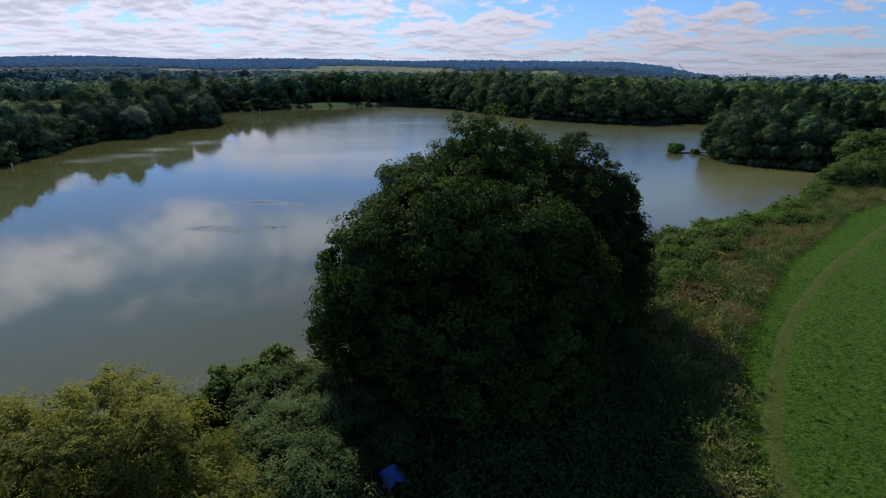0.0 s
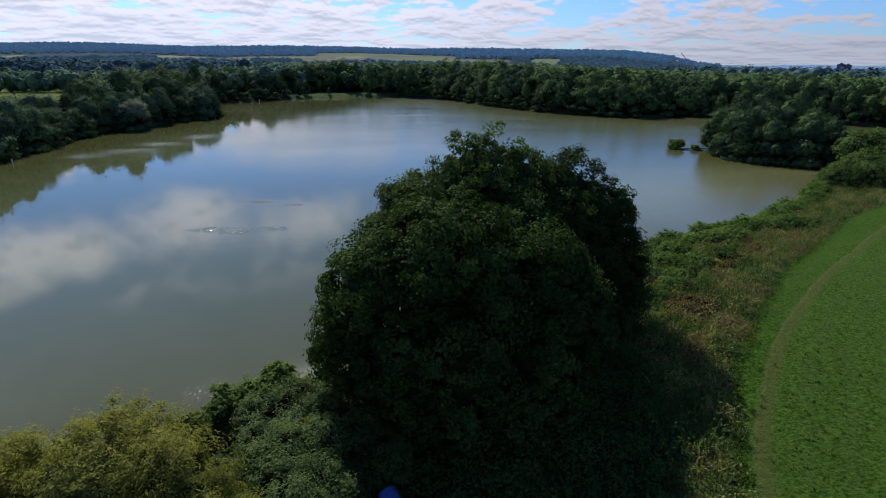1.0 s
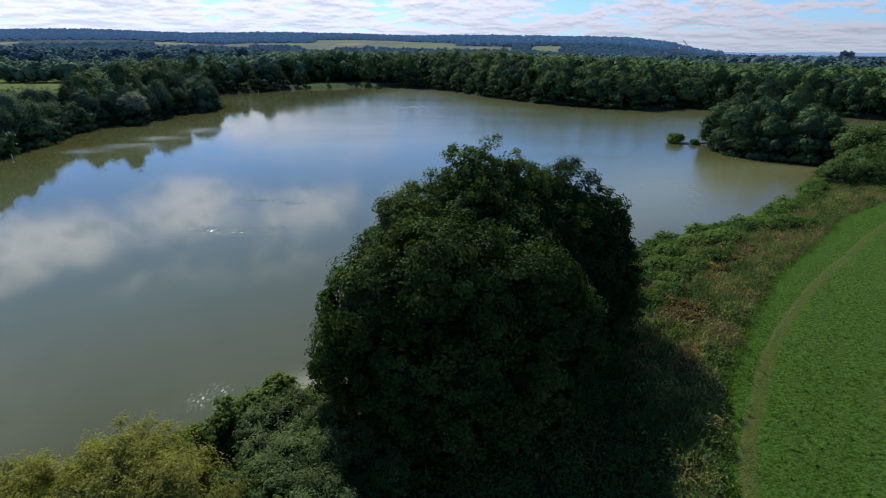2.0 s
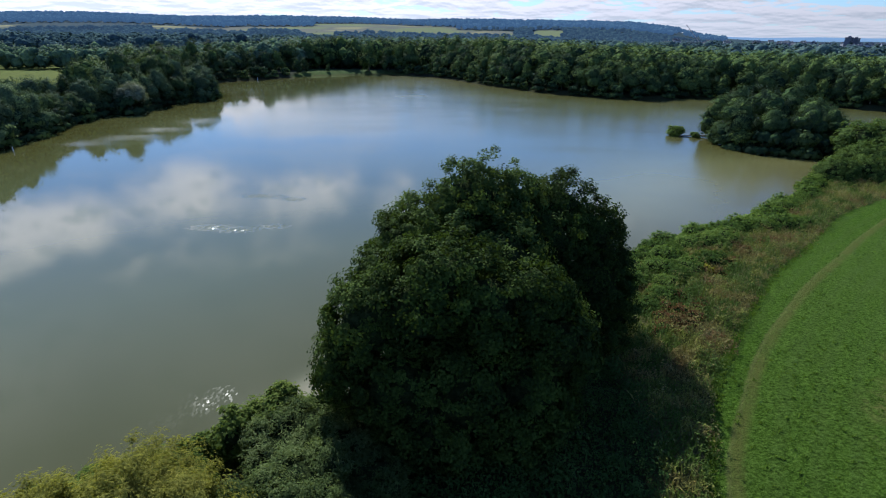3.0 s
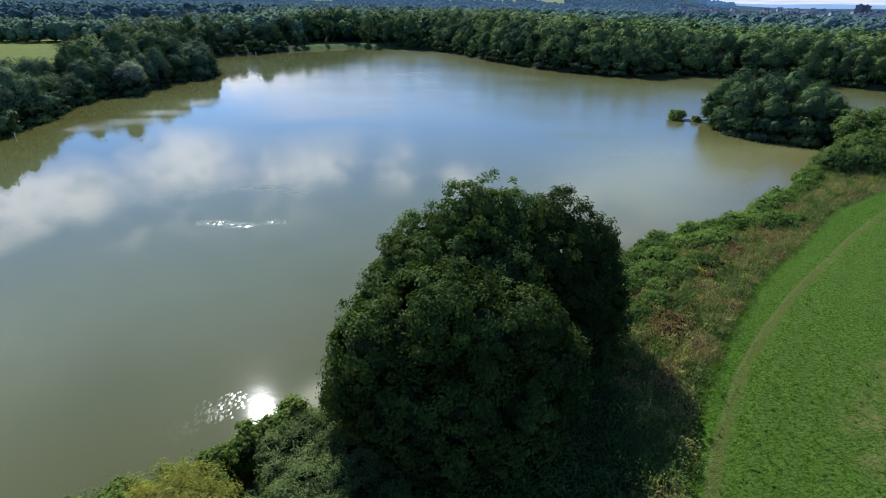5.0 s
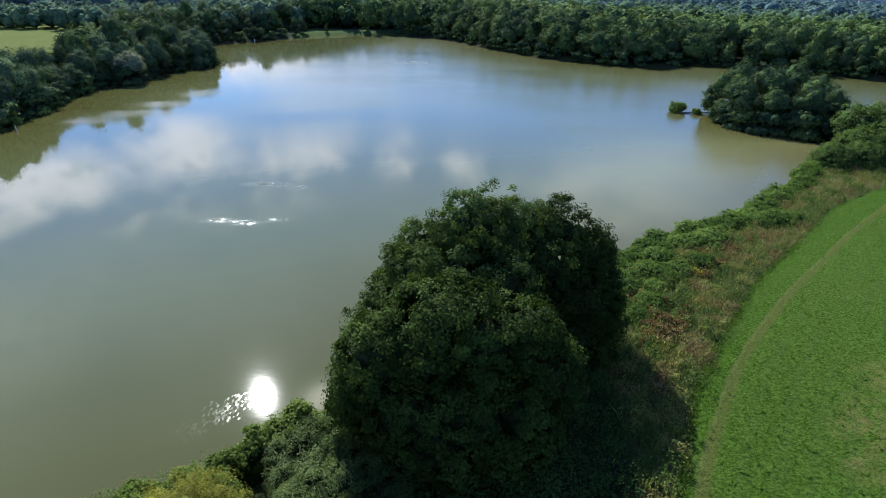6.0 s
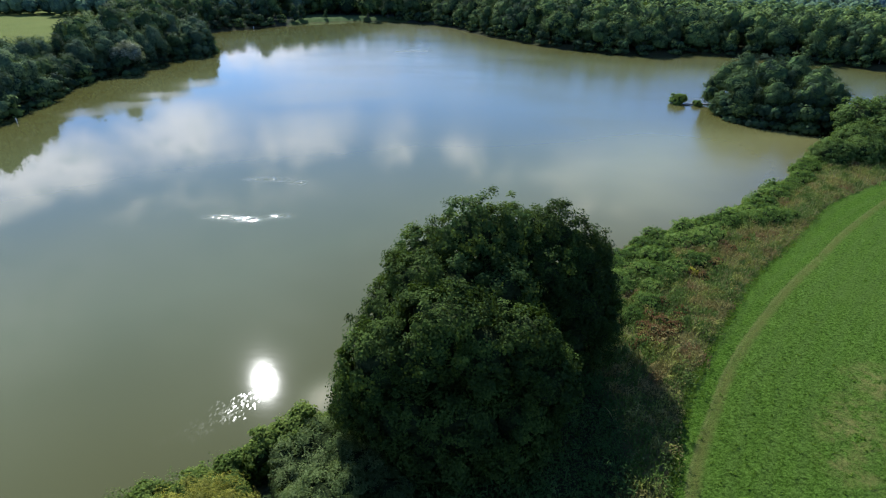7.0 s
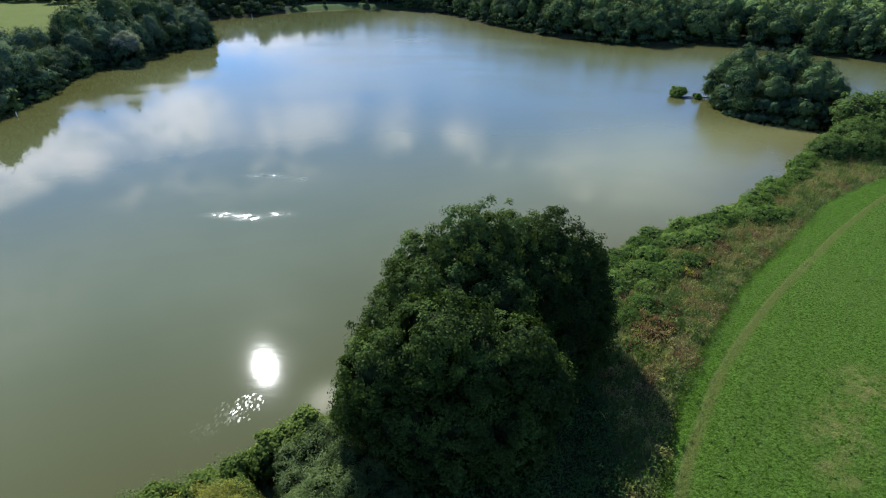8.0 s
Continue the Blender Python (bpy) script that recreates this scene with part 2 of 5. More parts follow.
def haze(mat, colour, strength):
    """Puts the blue haze in front of hills kilometres away into their emission."""
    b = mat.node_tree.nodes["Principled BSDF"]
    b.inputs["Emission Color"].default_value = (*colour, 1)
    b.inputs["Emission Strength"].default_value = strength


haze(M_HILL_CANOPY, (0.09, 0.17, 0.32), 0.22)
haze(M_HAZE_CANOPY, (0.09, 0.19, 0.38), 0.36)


def bark_material():
    k = Nodes("bark", 0.9, 0.2)
    h = k.noise(1.0, 6.0, 0.65, k.stretch(9, 9, 1.6))
    k.bump(h, 0.8, 0.04)
    return k.colour(k.mix(k.noise(0.8), k.ramp(h, (0.3, (0.045, 0.036, 0.028)), (0.7, (0.15, 0.13, 0.105))), (0.07, 0.08, 0.05), "MIX"))


M_BARK = bark_material()


def core_material(name, low, high):
    """The solid inside of a crown: shade between the leaves put into a dark colour."""
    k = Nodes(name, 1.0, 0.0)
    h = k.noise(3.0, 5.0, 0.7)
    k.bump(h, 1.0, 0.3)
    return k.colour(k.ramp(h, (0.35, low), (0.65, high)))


M_CORE = core_material("shaded_crown_core", (0.030, 0.044, 0.026), (0.058, 0.078, 0.044))
M_DEEP = core_material("deep_crown_shade", (0.014, 0.022, 0.009), (0.036, 0.050, 0.018))


def water_material():
    k = Nodes("lake_water", 0.05, 0.5)
    k.bsdf.inputs["IOR"].default_value = 1.33
    # silt: browner in the shallow parts by the banks
    silt = k.ramp(k.noise(0.02, 3.0), (0.35, (0.064, 0.074, 0.030)), (0.65, (0.080, 0.088, 0.035)))
    shallow = k.span(k.math("MULTIPLY_ADD", k.noise(0.05, 3.0), 10.0, k.attr("bank")), 4.0, 26.0, 1.0, 0.0)
    silt = k.mix(k.math("MULTIPLY", k.attr("silt"), k.span(k.noise(0.03, 3.0), 0.3, 0.6, 0.6, 1.0)), silt, (0.185, 0.182, 0.078))
    k.colour(k.mix(k.math("MULTIPLY", shallow, k.span(k.attr("shoal"), 0.0, 0.6, 0.75, 0.0)), k.mix(k.attr("shoal"), silt, (0.20, 0.185, 0.115)), (0.050, 0.046, 0.010)))
    calm = k.noise(0.9, 2.0, 0.5, k.stretch(0.5, 1.4, 1, 12))
    fine = k.noise(7.0, 2.0, 0.5, k.stretch(0.7, 1.2, 1, -8))
    breeze = k.span(k.noise(0.028, 3.0, 0.6, k.stretch(0.45, 1.2, 1, 8), 1.2), 0.50, 0.66)
    gust = k.attr("gust")
    h = k.math("ADD", k.math("MULTIPLY", calm, 0.0016), k.math("MULTIPLY", fine, k.math("MULTIPLY_ADD", breeze, 0.0022, 0.0003)))
    b = k.n.new("ShaderNodeBump")
    b.inputs["Strength"].default_value, b.inputs["Distance"].default_value = 1.0, 1.0
    k.l.new(h, b.inputs["Height"])
    # cat's paws: small wavelets, each tilted its own way
    wave = k.n.new("ShaderNodeTexVoronoi")
    wave.voronoi_dimensions = "2D"
    wave.inputs["Scale"].default_value = 1.0
    k.l.new(k.stretch(9.2, 4.7, 1, 10), wave.inputs["Vector"])
    own = k.n.new("ShaderNodeSeparateColor")
    k.l.new(wave.outputs["Color"], own.inputs[0])
    up = k.math("MULTIPLY", k.math("LESS_THAN", own.outputs[2], k.math("MULTIPLY", k.span(gust, 0.05, 0.32, 0.0, 0.9), k.span(gust, 0.4, 1.3, 1.0, 0.60))), k.math("MULTIPLY", gust, 0.37))
    lean = k.n.new("ShaderNodeCombineXYZ")
    down, across = (k.math("MULTIPLY", k.math("SUBTRACT", own.outputs[i], 0.5), up) for i in (0, 1))        # steeper down the wind than across it
    k.l.new(k.math("MULTIPLY_ADD", across, 0.41, k.math("MULTIPLY", down, -0.42)), lean.inputs[0])
    k.l.new(k.math("MULTIPLY_ADD", across, 0.19, k.math("MULTIPLY", down, 0.91)), lean.inputs[1])
    total = k.n.new("ShaderNodeVectorMath")
    k.l.new(b.outputs[0], total.inputs[0]), k.l.new(lean.outputs[0], total.inputs[1])
    tilt = k.n.new("ShaderNodeVectorMath")
    tilt.operation = "NORMALIZE"
    k.l.new(total.outputs[0], tilt.inputs[0])
    k.l.new(tilt.outputs[0], k.bsdf.inputs["Normal"])
    wind = k.math("MULTIPLY", k.attr("ruffle"), k.span(k.noise(0.035, 3.0, 0.6, k.stretch(0.35, 1.5, 1, 6), 1.5), 0.34, 0.62, 0.78, 1.0))
    k.put(k.math("MULTIPLY_ADD", wind, 0.21, k.math("ADD", k.math("MULTIPLY", k.math("GREATER_THAN", up, 0.001), 0.050), k.math("MULTIPLY_ADD", breeze, 0.04, 0.037))), k.bsdf.inputs["Roughness"])
    return k.mat


M_WATER = water_material()


def ground_material():
    """Mown sward, a worn wheel track, rank verge and distant farmland, told apart by how far they lie from the track and the mowing edge."""
    k = Nodes("ground", 1.0, 0.03)
    blades = k.noise(24.0, 5.0, 0.75, k.stretch(1.0, 0.40, 1, -38))
    tuft = k.noise(6.5, 4.0, 0.7, k.stretch(0.75, 1.0, 1, -30))
    broad = k.noise(0.14, 3.0)
    sward = k.ramp(k.math("ADD", k.math("MULTIPLY", blades, 0.5), k.math("MULTIPLY", tuft, 0.5)),
                   (0.40, (0.037, 0.076, 0.008)), (0.49, (0.064, 0.128, 0.014)), (0.58, (0.104, 0.174, 0.029)))
    lush = k.math("MULTIPLY", k.span(k.attr("track"), -0.9, -0.3, 1.0, 0.0), k.span(k.attr("track"), -8.0, -6.0))
    sward = k.mix(k.math("MULTIPLY", lush, 0.30), sward, (0.052, 0.122, 0.007))
    sward = k.mix(k.span(broad, 0.45, 0.72, 0.0, 0.25), sward, (0.085, 0.135, 0.026))
    swath = k.math("SINE", k.math("MULTIPLY_ADD", k.noise(0.2, 2.0), 2.5, k.math("MULTIPLY", k.attr("track"), 3.9)))
    sward = k.mix(k.span(swath, -0.3, 0.9, 0.0, 0.22), sward, (0.085, 0.135, 0.030))
    # shade in the hollows between tufts is multiplied into the grass colour
    clump = k.noise(1.7, 4.0, 0.65, k.stretch(1.0, 0.7, 1, -38))
    tuft_shade = k.math("MULTIPLY", k.span(tuft, 0.34, 0.60, 0.55, 0.92), k.span(clump, 0.34, 0.66, 0.90, 1.08))
    grain = k.n.new("ShaderNodeVectorMath")
    grain.operation = "SCALE"
    k.l.new(sward, grain.inputs[0]), k.l.new(tuft_shade, grain.inputs["Scale"])
    sward = grain.outputs[0]
    dry = k.math("MULTIPLY", k.span(k.attr("bare"), 0.2, 0.9, 0.0, 0.75), k.span(k.noise(1.2, 4.0, 0.65), 0.42, 0.62))
    sward = k.mix(dry, sward, (0.165, 0.150, 0.050))
    trk = k.math("ADD", k.attr("track"), k.math("MULTIPLY_ADD", k.noise(1.3, 4.0, 0.7), 0.36, -0.18))
    worn = k.span(k.math("ABSOLUTE", trk), 0.08, 0.46, 1.0, 0.0)
    soil = k.mix(k.span(blades, 0.40, 0.64), (0.112, 0.100, 0.031), (0.080, 0.106, 0.022))
    c = k.mix(k.math("MULTIPLY", worn, k.span(k.noise(0.35, 3.0), 0.3, 0.55, 0.30, 0.66)), sward, soil)
    rut = k.span(k.math("ABSOLUTE", k.math("ADD", trk, 0.30)), 0.03, 0.17, 0.28, 0.0)
    c = k.mix(rut, c, (0.175, 0.160, 0.062))
    edge = k.math("ADD", k.attr("edge"), k.math("MULTIPLY_ADD", k.noise(1.1, 3.0), 1.2, -0.6))
    verge = k.span(edge, -0.2, 0.2, 1.0, 0.0)
    rank = k.ramp(k.math("MULTIPLY_ADD", k.noise(2.6, 5.0, 0.7), 0.6, k.math("MULTIPLY", broad, 0.4)),
                  (0.35, (0.045, 0.055, 0.018)), (0.52, (0.095, 0.10, 0.034)), (0.68, (0.16, 0.135, 0.06)))
    c = k.mix(verge, c, rank)
    # far farmland: haze is painted in as a dark blue-green base colour
    hazed_farm = k.mix(k.noise(0.012, 5.0), (0.024, 0.044, 0.058), (0.044, 0.072, 0.082))
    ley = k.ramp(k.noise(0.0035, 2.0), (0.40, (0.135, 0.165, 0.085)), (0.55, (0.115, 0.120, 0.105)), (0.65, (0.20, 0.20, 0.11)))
    hazed_farm = k.mix(k.span(k.math("MULTIPLY_ADD", k.noise(0.012, 4.0), 0.4, k.attr("pasture")), 0.60, 0.75), hazed_farm, ley)
    # leaf litter of the woods, which also paints the shade below the alders
    litter_shade = k.mix(k.noise(0.9, 4.0), (0.018, 0.024, 0.010), (0.045, 0.048, 0.022))
    c = k.mix(k.attr("floor"), c, litter_shade)
    c = k.mix(k.attr("far"), c, hazed_farm)
    c = k.mix(k.attr("lea"), c, k.mix(k.noise(0.1, 3.0), (0.092, 0.120, 0.030), (0.130, 0.150, 0.040)))
    c = k.mix(k.span(k.attr("bank"), -0.6, 0.5), c, (0.055, 0.045, 0.026))
    k.bump(k.math("ADD", blades, k.math("MULTIPLY", tuft, 1.6)), 1.0, 0.11)
    return k.colour(k.mix(1.0, c, (SWARD, SWARD, SWARD), "MULTIPLY"))


M_GROUND = ground_material()


def herb_material():
    """Rank herbs: green, straw, brown and dock-red in drifts."""
    k = Nodes("rank_herbs", 0.85, 0.2)
    r = k.island()
    vo = k.n.new("ShaderNodeTexVoronoi")
    vo.voronoi_dimensions = "2D"
    vo.inputs["Scale"].default_value = 0.85
    warp = k.n.new("ShaderNodeVectorMath")
    warp.operation = "MULTIPLY_ADD"
    k.l.new(k.n.new("ShaderNodeTexNoise").outputs["Color"], warp.inputs[0])
    warp.inputs[1].default_value = (0.8, 0.8, 0)
    k.l.new(k.co, warp.inputs[2])
    k.l.new(warp.outputs[0], vo.inputs["Vector"])
    sepc = k.n.new("ShaderNodeSeparateColor")
    k.l.new(vo.outputs["Color"], sepc.inputs[0])
    kind = k.math("MULTIPLY_ADD", k.noise(0.26, 3.0, 0.6), 2.0, k.math("MULTIPLY_ADD", sepc.outputs[0], 0.55, -0.97))
    young = k.ramp(kind, (0.0, (0.056, 0.094, 0.017)), (0.24, (0.080, 0.118, 0.022)), (0.38, (0.155, 0.165, 0.036)), (0.50, (0.178, 0.152, 0.050)), (0.70, (0.142, 0.110, 0.042)), (0.84, (0.155, 0.078, 0.036)), (0.92, (0.23, 0.20, 0.11)))
    c = k.mix(k.math("MULTIPLY_ADD", r, 0.9, -0.05), k.mix(1.0, young, (0.74, 0.78, 0.72), "MULTIPLY"), k.mix(1.0, young, (1.40, 1.38, 1.38), "MULTIPLY"))
    c = k.mix(k.span(r, 0.93, 0.96, 0.0, 0.5), c, (0.20, 0.19, 0.085))
    c = k.mix(1.0, c, (1.06, 1.08, 0.98), "MULTIPLY")
    k.colour(c)
    tr = k.n.new("ShaderNodeBsdfTranslucent")
    k.l.new(c, tr.inputs["Color"])
    mx = k.n.new("ShaderNodeMixShader")
    mx.inputs[0].default_value = 0.3
    k.l.new(k.bsdf.outputs[0], mx.inputs[1]), k.l.new(tr.outputs[0], mx.inputs[2])
    k.l.new(mx.outputs[0], k.n["Material Output"].inputs["Surface"])
    return k.mat


M_HERB = herb_material()
# herbs in the alders' shadow: shade put into a darker leaf colour
M_SHADE_HERB = foliage("shaded_herb_leaf", (0.026, 0.056, 0.014), (0.044, 0.088, 0.022), (0.074, 0.130, 0.032), 0.2, spec=0.04)
M_GRASS = foliage("grass_blade", (0.060, 0.120, 0.014), (0.095, 0.170, 0.022), (0.150, 0.225, 0.04), 0.4)
M_DOCK = foliage("dock_leaf", (0.085, 0.042, 0.017), (0.140, 0.068, 0.027), (0.195, 0.120, 0.048), 0.25)
M_RAGWORT = foliage("yellow_flower", (0.12, 0.15, 0.02), (0.26, 0.27, 0.03), (0.48, 0.44, 0.05), 0.3)
M_REED = foliage("sedge_leaf", (0.045, 0.085, 0.018), (0.085, 0.140, 0.030), (0.16, 0.20, 0.055), 0.25)


def plain(name, c, rough=0.7, spec=0.3, grain=6.0, vary=0.25):
    k = Nodes(name, rough, spec)
    f = k.noise(grain, 4.0)
    k.bump(f, 0.25, 0.02)
    return k.colour(k.mix(k.math("MULTIPLY", f, vary * 2), c, tuple(v * 0.6 for v in c)))


# the plain's blue is distance haze, put into base colour and emission
M_PLAIN = plain("hazed_far_plain", (0.10, 0.16, 0.24), 0.95, 0.05, 0.004, 0.2)
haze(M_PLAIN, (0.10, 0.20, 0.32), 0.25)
M_TARP = plain("blue_tarpaulin", (0.08, 0.15, 0.46), 0.4, 0.5)
M_WHITE = plain("white_paint", (0.72, 0.72, 0.70), 0.5)
M_BRICK = plain("far_plaster", (0.36, 0.37, 0.40), 0.9)
M_CONCRETE = plain("grey_concrete", (0.13, 0.14, 0.17), 0.9, 0.2, 0.4)
M_SLATE = plain("roof_slate", (0.095, 0.105, 0.125), 0.8)
M_STEEL = plain("painted_steel", (0.42, 0.36, 0.36), 0.6)
M_PANE = plain("window_glass", (0.03, 0.035, 0.04), 0.15, 0.6)
M_DEAD = plain("dead_wood", (0.22, 0.19, 0.16), 0.9)

# ---- plan ----
LAKE = [(-19, 17.5), (-13.5, 20.3), (-8.5, 24.0), (-5.5, 26.0), (-2, 30), (3, 35), (10, 41), (18, 47.5), (24, 52), (32, 56.5), (39, 62), (44, 66.5),
        (50, 72), (56, 78.5), (62, 85), (69, 90.5), (80, 95), (97, 103), (118, 116), (150, 128), (185, 140), (190, 160), (160, 166),
        (135, 167), (131, 174), (126, 180), (118, 180), (104, 186), (92, 197), (84, 198), (80, 187), (69, 186), (60, 189), (51, 194), (42, 199),
        (34, 208), (24, 222), (14, 237), (3, 259), (-9, 274), (-25, 284), (-41.6, 284), (-56, 277), (-69, 267), (-76, 253), (-85, 242), (-95, 228), (-104, 196),
        (-92, 186), (-76, 178), (-77, 167), (-79.5, 155), (-82, 144), (-85, 133), (-85.5, 125), (-84, 117), (-82, 110), (-81, 99), (-80.5, 91),
        (-82, 70), (-90, 40), (-95, 10), (-80, -12), (-50, -4), (-30, 9)]
ISLE = [(56.5, 114), (56.3, 106), (58.5, 103), (62, 99.8), (66, 98.3), (69, 95.6), (77, 96), (88, 104), (95, 116), (95, 126), (86, 131), (72, 130), (61, 123)]
TRACK = [(8, 2), (11.5, 11), (14.2, 18.1), (17.3, 23.0), (22.1, 29.4), (30, 37.7), (38.1, 45.2), (47.3, 53.8), (60, 64), (78, 76), (110, 95)]
EDGE = [(9.0, 4), (11.0, 11), (12.9, 18.1), (15.6, 23.5), (18.2, 27.6), (24.6, 35.6), (30.4, 42.2), (38.6, 50.2), (49, 60.6), (57, 66.2), (75, 78), (105, 98)]


def curve_through(pts, step, closed=False):
    """Points at even steps along a smooth curve through pts."""
    p = np.array(pts, float)
    n = len(p)
    out = []
    for i in range(n if closed else n - 1):
        a, b, c, d = (p[(i + k) % n] if closed else p[min(max(i + k, 0), n - 1)] for k in (-1, 0, 1, 2))
        m = max(2, int(np.linalg.norm(c - b) / step))
        for t in np.arange(m) / m:
            out.append(0.5 * (2 * b + (c - a) * t + (2 * a - 5 * b + 4 * c - d) * t * t + (3 * b - a - 3 * c + d) * t ** 3))
    return np.array(out)


def wobble(p, amp, scale, seed):
    """Shifts plan points unevenly, so that a bank is not a smooth line."""
    q = p.copy()
    for i, (x, y) in enumerate(p):
        v = noise.noise_vector((x * scale, y * scale, seed))
        q[i] += (v.x * amp, v.y * amp)
    return q


LAKE_C = wobble(curve_through(LAKE, 2.0, True), 0.9, 0.22, 3.1)
ISLE_C = wobble(curve_through(ISLE, 1.5, True), 0.6, 0.3, 7.7)
TRACK_C, EDGE_C = curve_through(TRACK, 1.2), curve_through(EDGE, 1.2)


def inside(poly, x, y):
    hit = np.zeros(x.shape, bool)
    for (x0, y0), (x1, y1) in zip(poly, np.roll(poly, -1, 0)):
        if y0 != y1:
            hit ^= ((y0 > y) != (y1 > y)) & (x < (x1 - x0) * (y - y0) / (y1 - y0) + x0)
    return hit


def dist_to(line, x, y, closed, signed=False):
    """Distance to a line of points; signed: minus on its left."""
    best, side = np.full(x.shape, 1e9), np.ones(x.shape)
    nxt = np.roll(line, -1, 0) if closed else line[1:]
    for (x0, y0), (x1, y1) in zip(line, nxt):
        dx, dy = x1 - x0, y1 - y0
        t = np.clip(((x - x0) * dx + (y - y0) * dy) / (dx * dx + dy * dy + 1e-12), 0, 1)
        ex, ey = x - x0 - t * dx, y - y0 - t * dy
        d = np.hypot(ex, ey)
        near = d < best
        best = np.where(near, d, best)
        side = np.where(near, np.sign(dy * ex - dx * ey), side)
    return best * side if signed else best


def bank(x, y):
    """Metres out from the water's edge: more than 0 in the water, less than 0 on land."""
    lake = dist_to(LAKE_C, x, y, True) * np.where(inside(LAKE_C, x, y), 1, -1)
    isle = dist_to(ISLE_C, x, y, True) * np.where(inside(ISLE_C, x, y), -1, 1)
    return np.minimum(lake, isle)


def step(v, a, b):
    t = np.clip((v - a) / (b - a), 0, 1)
    return t * t * (3 - 2 * t)


def ridge(u):
    return np.interp(u, [-1.4, -1, -0.72, -0.6, -0.45, -0.3, -0.17, -0.05, 0.05, 0.17, 0.25, 0.31, 0.36, 0.41, 0.47, 0.6, 0.78, 0.92, 1.1, 1.4],
                     [64, 68, 78, 73, 69, 70, 75, 66, 70, 76, 74, 66, 50, 30, 0, -12, -10, 20, 36, 32])


def height(x, y, b=None):
    b = bank(x, y) if b is None else b
    r = np.hypot(x, y)
    land = 0.25 + 1.35 * step(-b, 0.2, 5.0) + 0.5 * step(-b, 5, 14) * (1 - step(r, 40, 75)) - 0.9 * step(r, 50, 80) * (1 - step(r, 150, 260))
    z = np.where(b > 0, -0.15 - 1.6 * step(b, 0, 6), np.where(b > -0.4, land * step(-b, 0, 0.4), land))
    far = step(r, 420, 1200)
    u = x / np.maximum(np.abs(y), 1)
    z = z - far * 14 * np.where(y > 0, 1 - 0.65 * step(u, 0.22, 0.42) * step(r, 900, 1500), 1)
    z = z + np.where(y > 0, (ridge(u) + 12) * step(np.hypot(x, y) / np.sqrt(1 + u * u), 1500, 3300), 30 * step(r, 1500, 3300))
    z = z + 5 * np.sin(x * 0.0061 + 1) * np.sin(y * 0.0047) * step(r, 500, 1500)
    return z


def ground_z(x, y):
    return float(height(np.array([float(x)]), np.array([float(y)]))[0])


# ---- mesh helpers ----
def mesh_of(name, verts, faces, material, smooth=False, second=None):
    """A mesh from whole arrays; faces: an n x k array, or a list of such."""
    me = bpy.data.meshes.new(name)
    groups = faces if isinstance(faces, list) else [faces]
    groups = [np.asarray(f, np.int32) for f in groups if len(f)]
    loops = np.concatenate([f.ravel() for f in groups])
    sizes = np.concatenate([np.full(len(f), f.shape[1], np.int32) for f in groups])
    me.vertices.add(len(verts))
    me.vertices.foreach_set("co", np.asarray(verts, np.float32).ravel())
    me.loops.add(len(loops))
    me.loops.foreach_set("vertex_index", loops)
    me.polygons.add(len(sizes))
    me.polygons.foreach_set("loop_start", np.concatenate([[0], np.cumsum(sizes)[:-1]]).astype(np.int32))
    me.polygons.foreach_set("loop_total", sizes)
    me.polygons.foreach_set("use_smooth", np.full(len(sizes), smooth))
    me.update(calc_edges=True)
    me.validate()
    me.materials.append(material)
    if second:
        me.materials.append(second)
        me.polygons.foreach_set("material_index", np.concatenate([np.full(len(f), i, np.int32) for i, f in enumerate(groups)]))
    return me


def part(name, me, parent, label=""):
    """One mesh object under a thing or under a part."""
    ob = new(name, me)
    ob.parent = parent
    return tagged(ob, label) if label else ob


def bm_mesh(name, bm, material):
    me = bpy.data.meshes.new(name)
    bm.to_mesh(me)
    bm.free()
    me.materials.append(material)
    return me


def tube(points, radii, sides=7):
    """Vertices and faces of a tapered, bent limb."""
    p = np.array(points, float)
    vs, fs = [], []
    for i, (q, r) in enumerate(zip(p, radii)):
        d = p[min(i + 1, len(p) - 1)] - p[max(i - 1, 0)]
        d /= np.linalg.norm(d) + 1e-9
        a = np.cross(d, (0.31, 0.95, 0.05))
        a /= np.linalg.norm(a) + 1e-9
        b = np.cross(d, a)
        for k in range(sides):
            w = 2 * math.pi * k / sides
            vs.append(q + r * (math.cos(w) * a + math.sin(w) * b))
    for i in range(len(p) - 1):
        for k in range(sides):
            j = (k + 1) % sides
            fs.append((i * sides + k, i * sides + j, (i + 1) * sides + j, (i + 1) * sides + k))
    return np.array(vs), np.array(fs)


def join(pieces):
    vs, fs, n = [], [], 0
    for v, f in pieces:
        vs.append(v), fs.append(f + n)
        n += len(v)
    return np.concatenate(vs), np.concatenate(fs)


def unit(v):
    return v / (np.linalg.norm(v, axis=1, keepdims=True) + 1e-9)


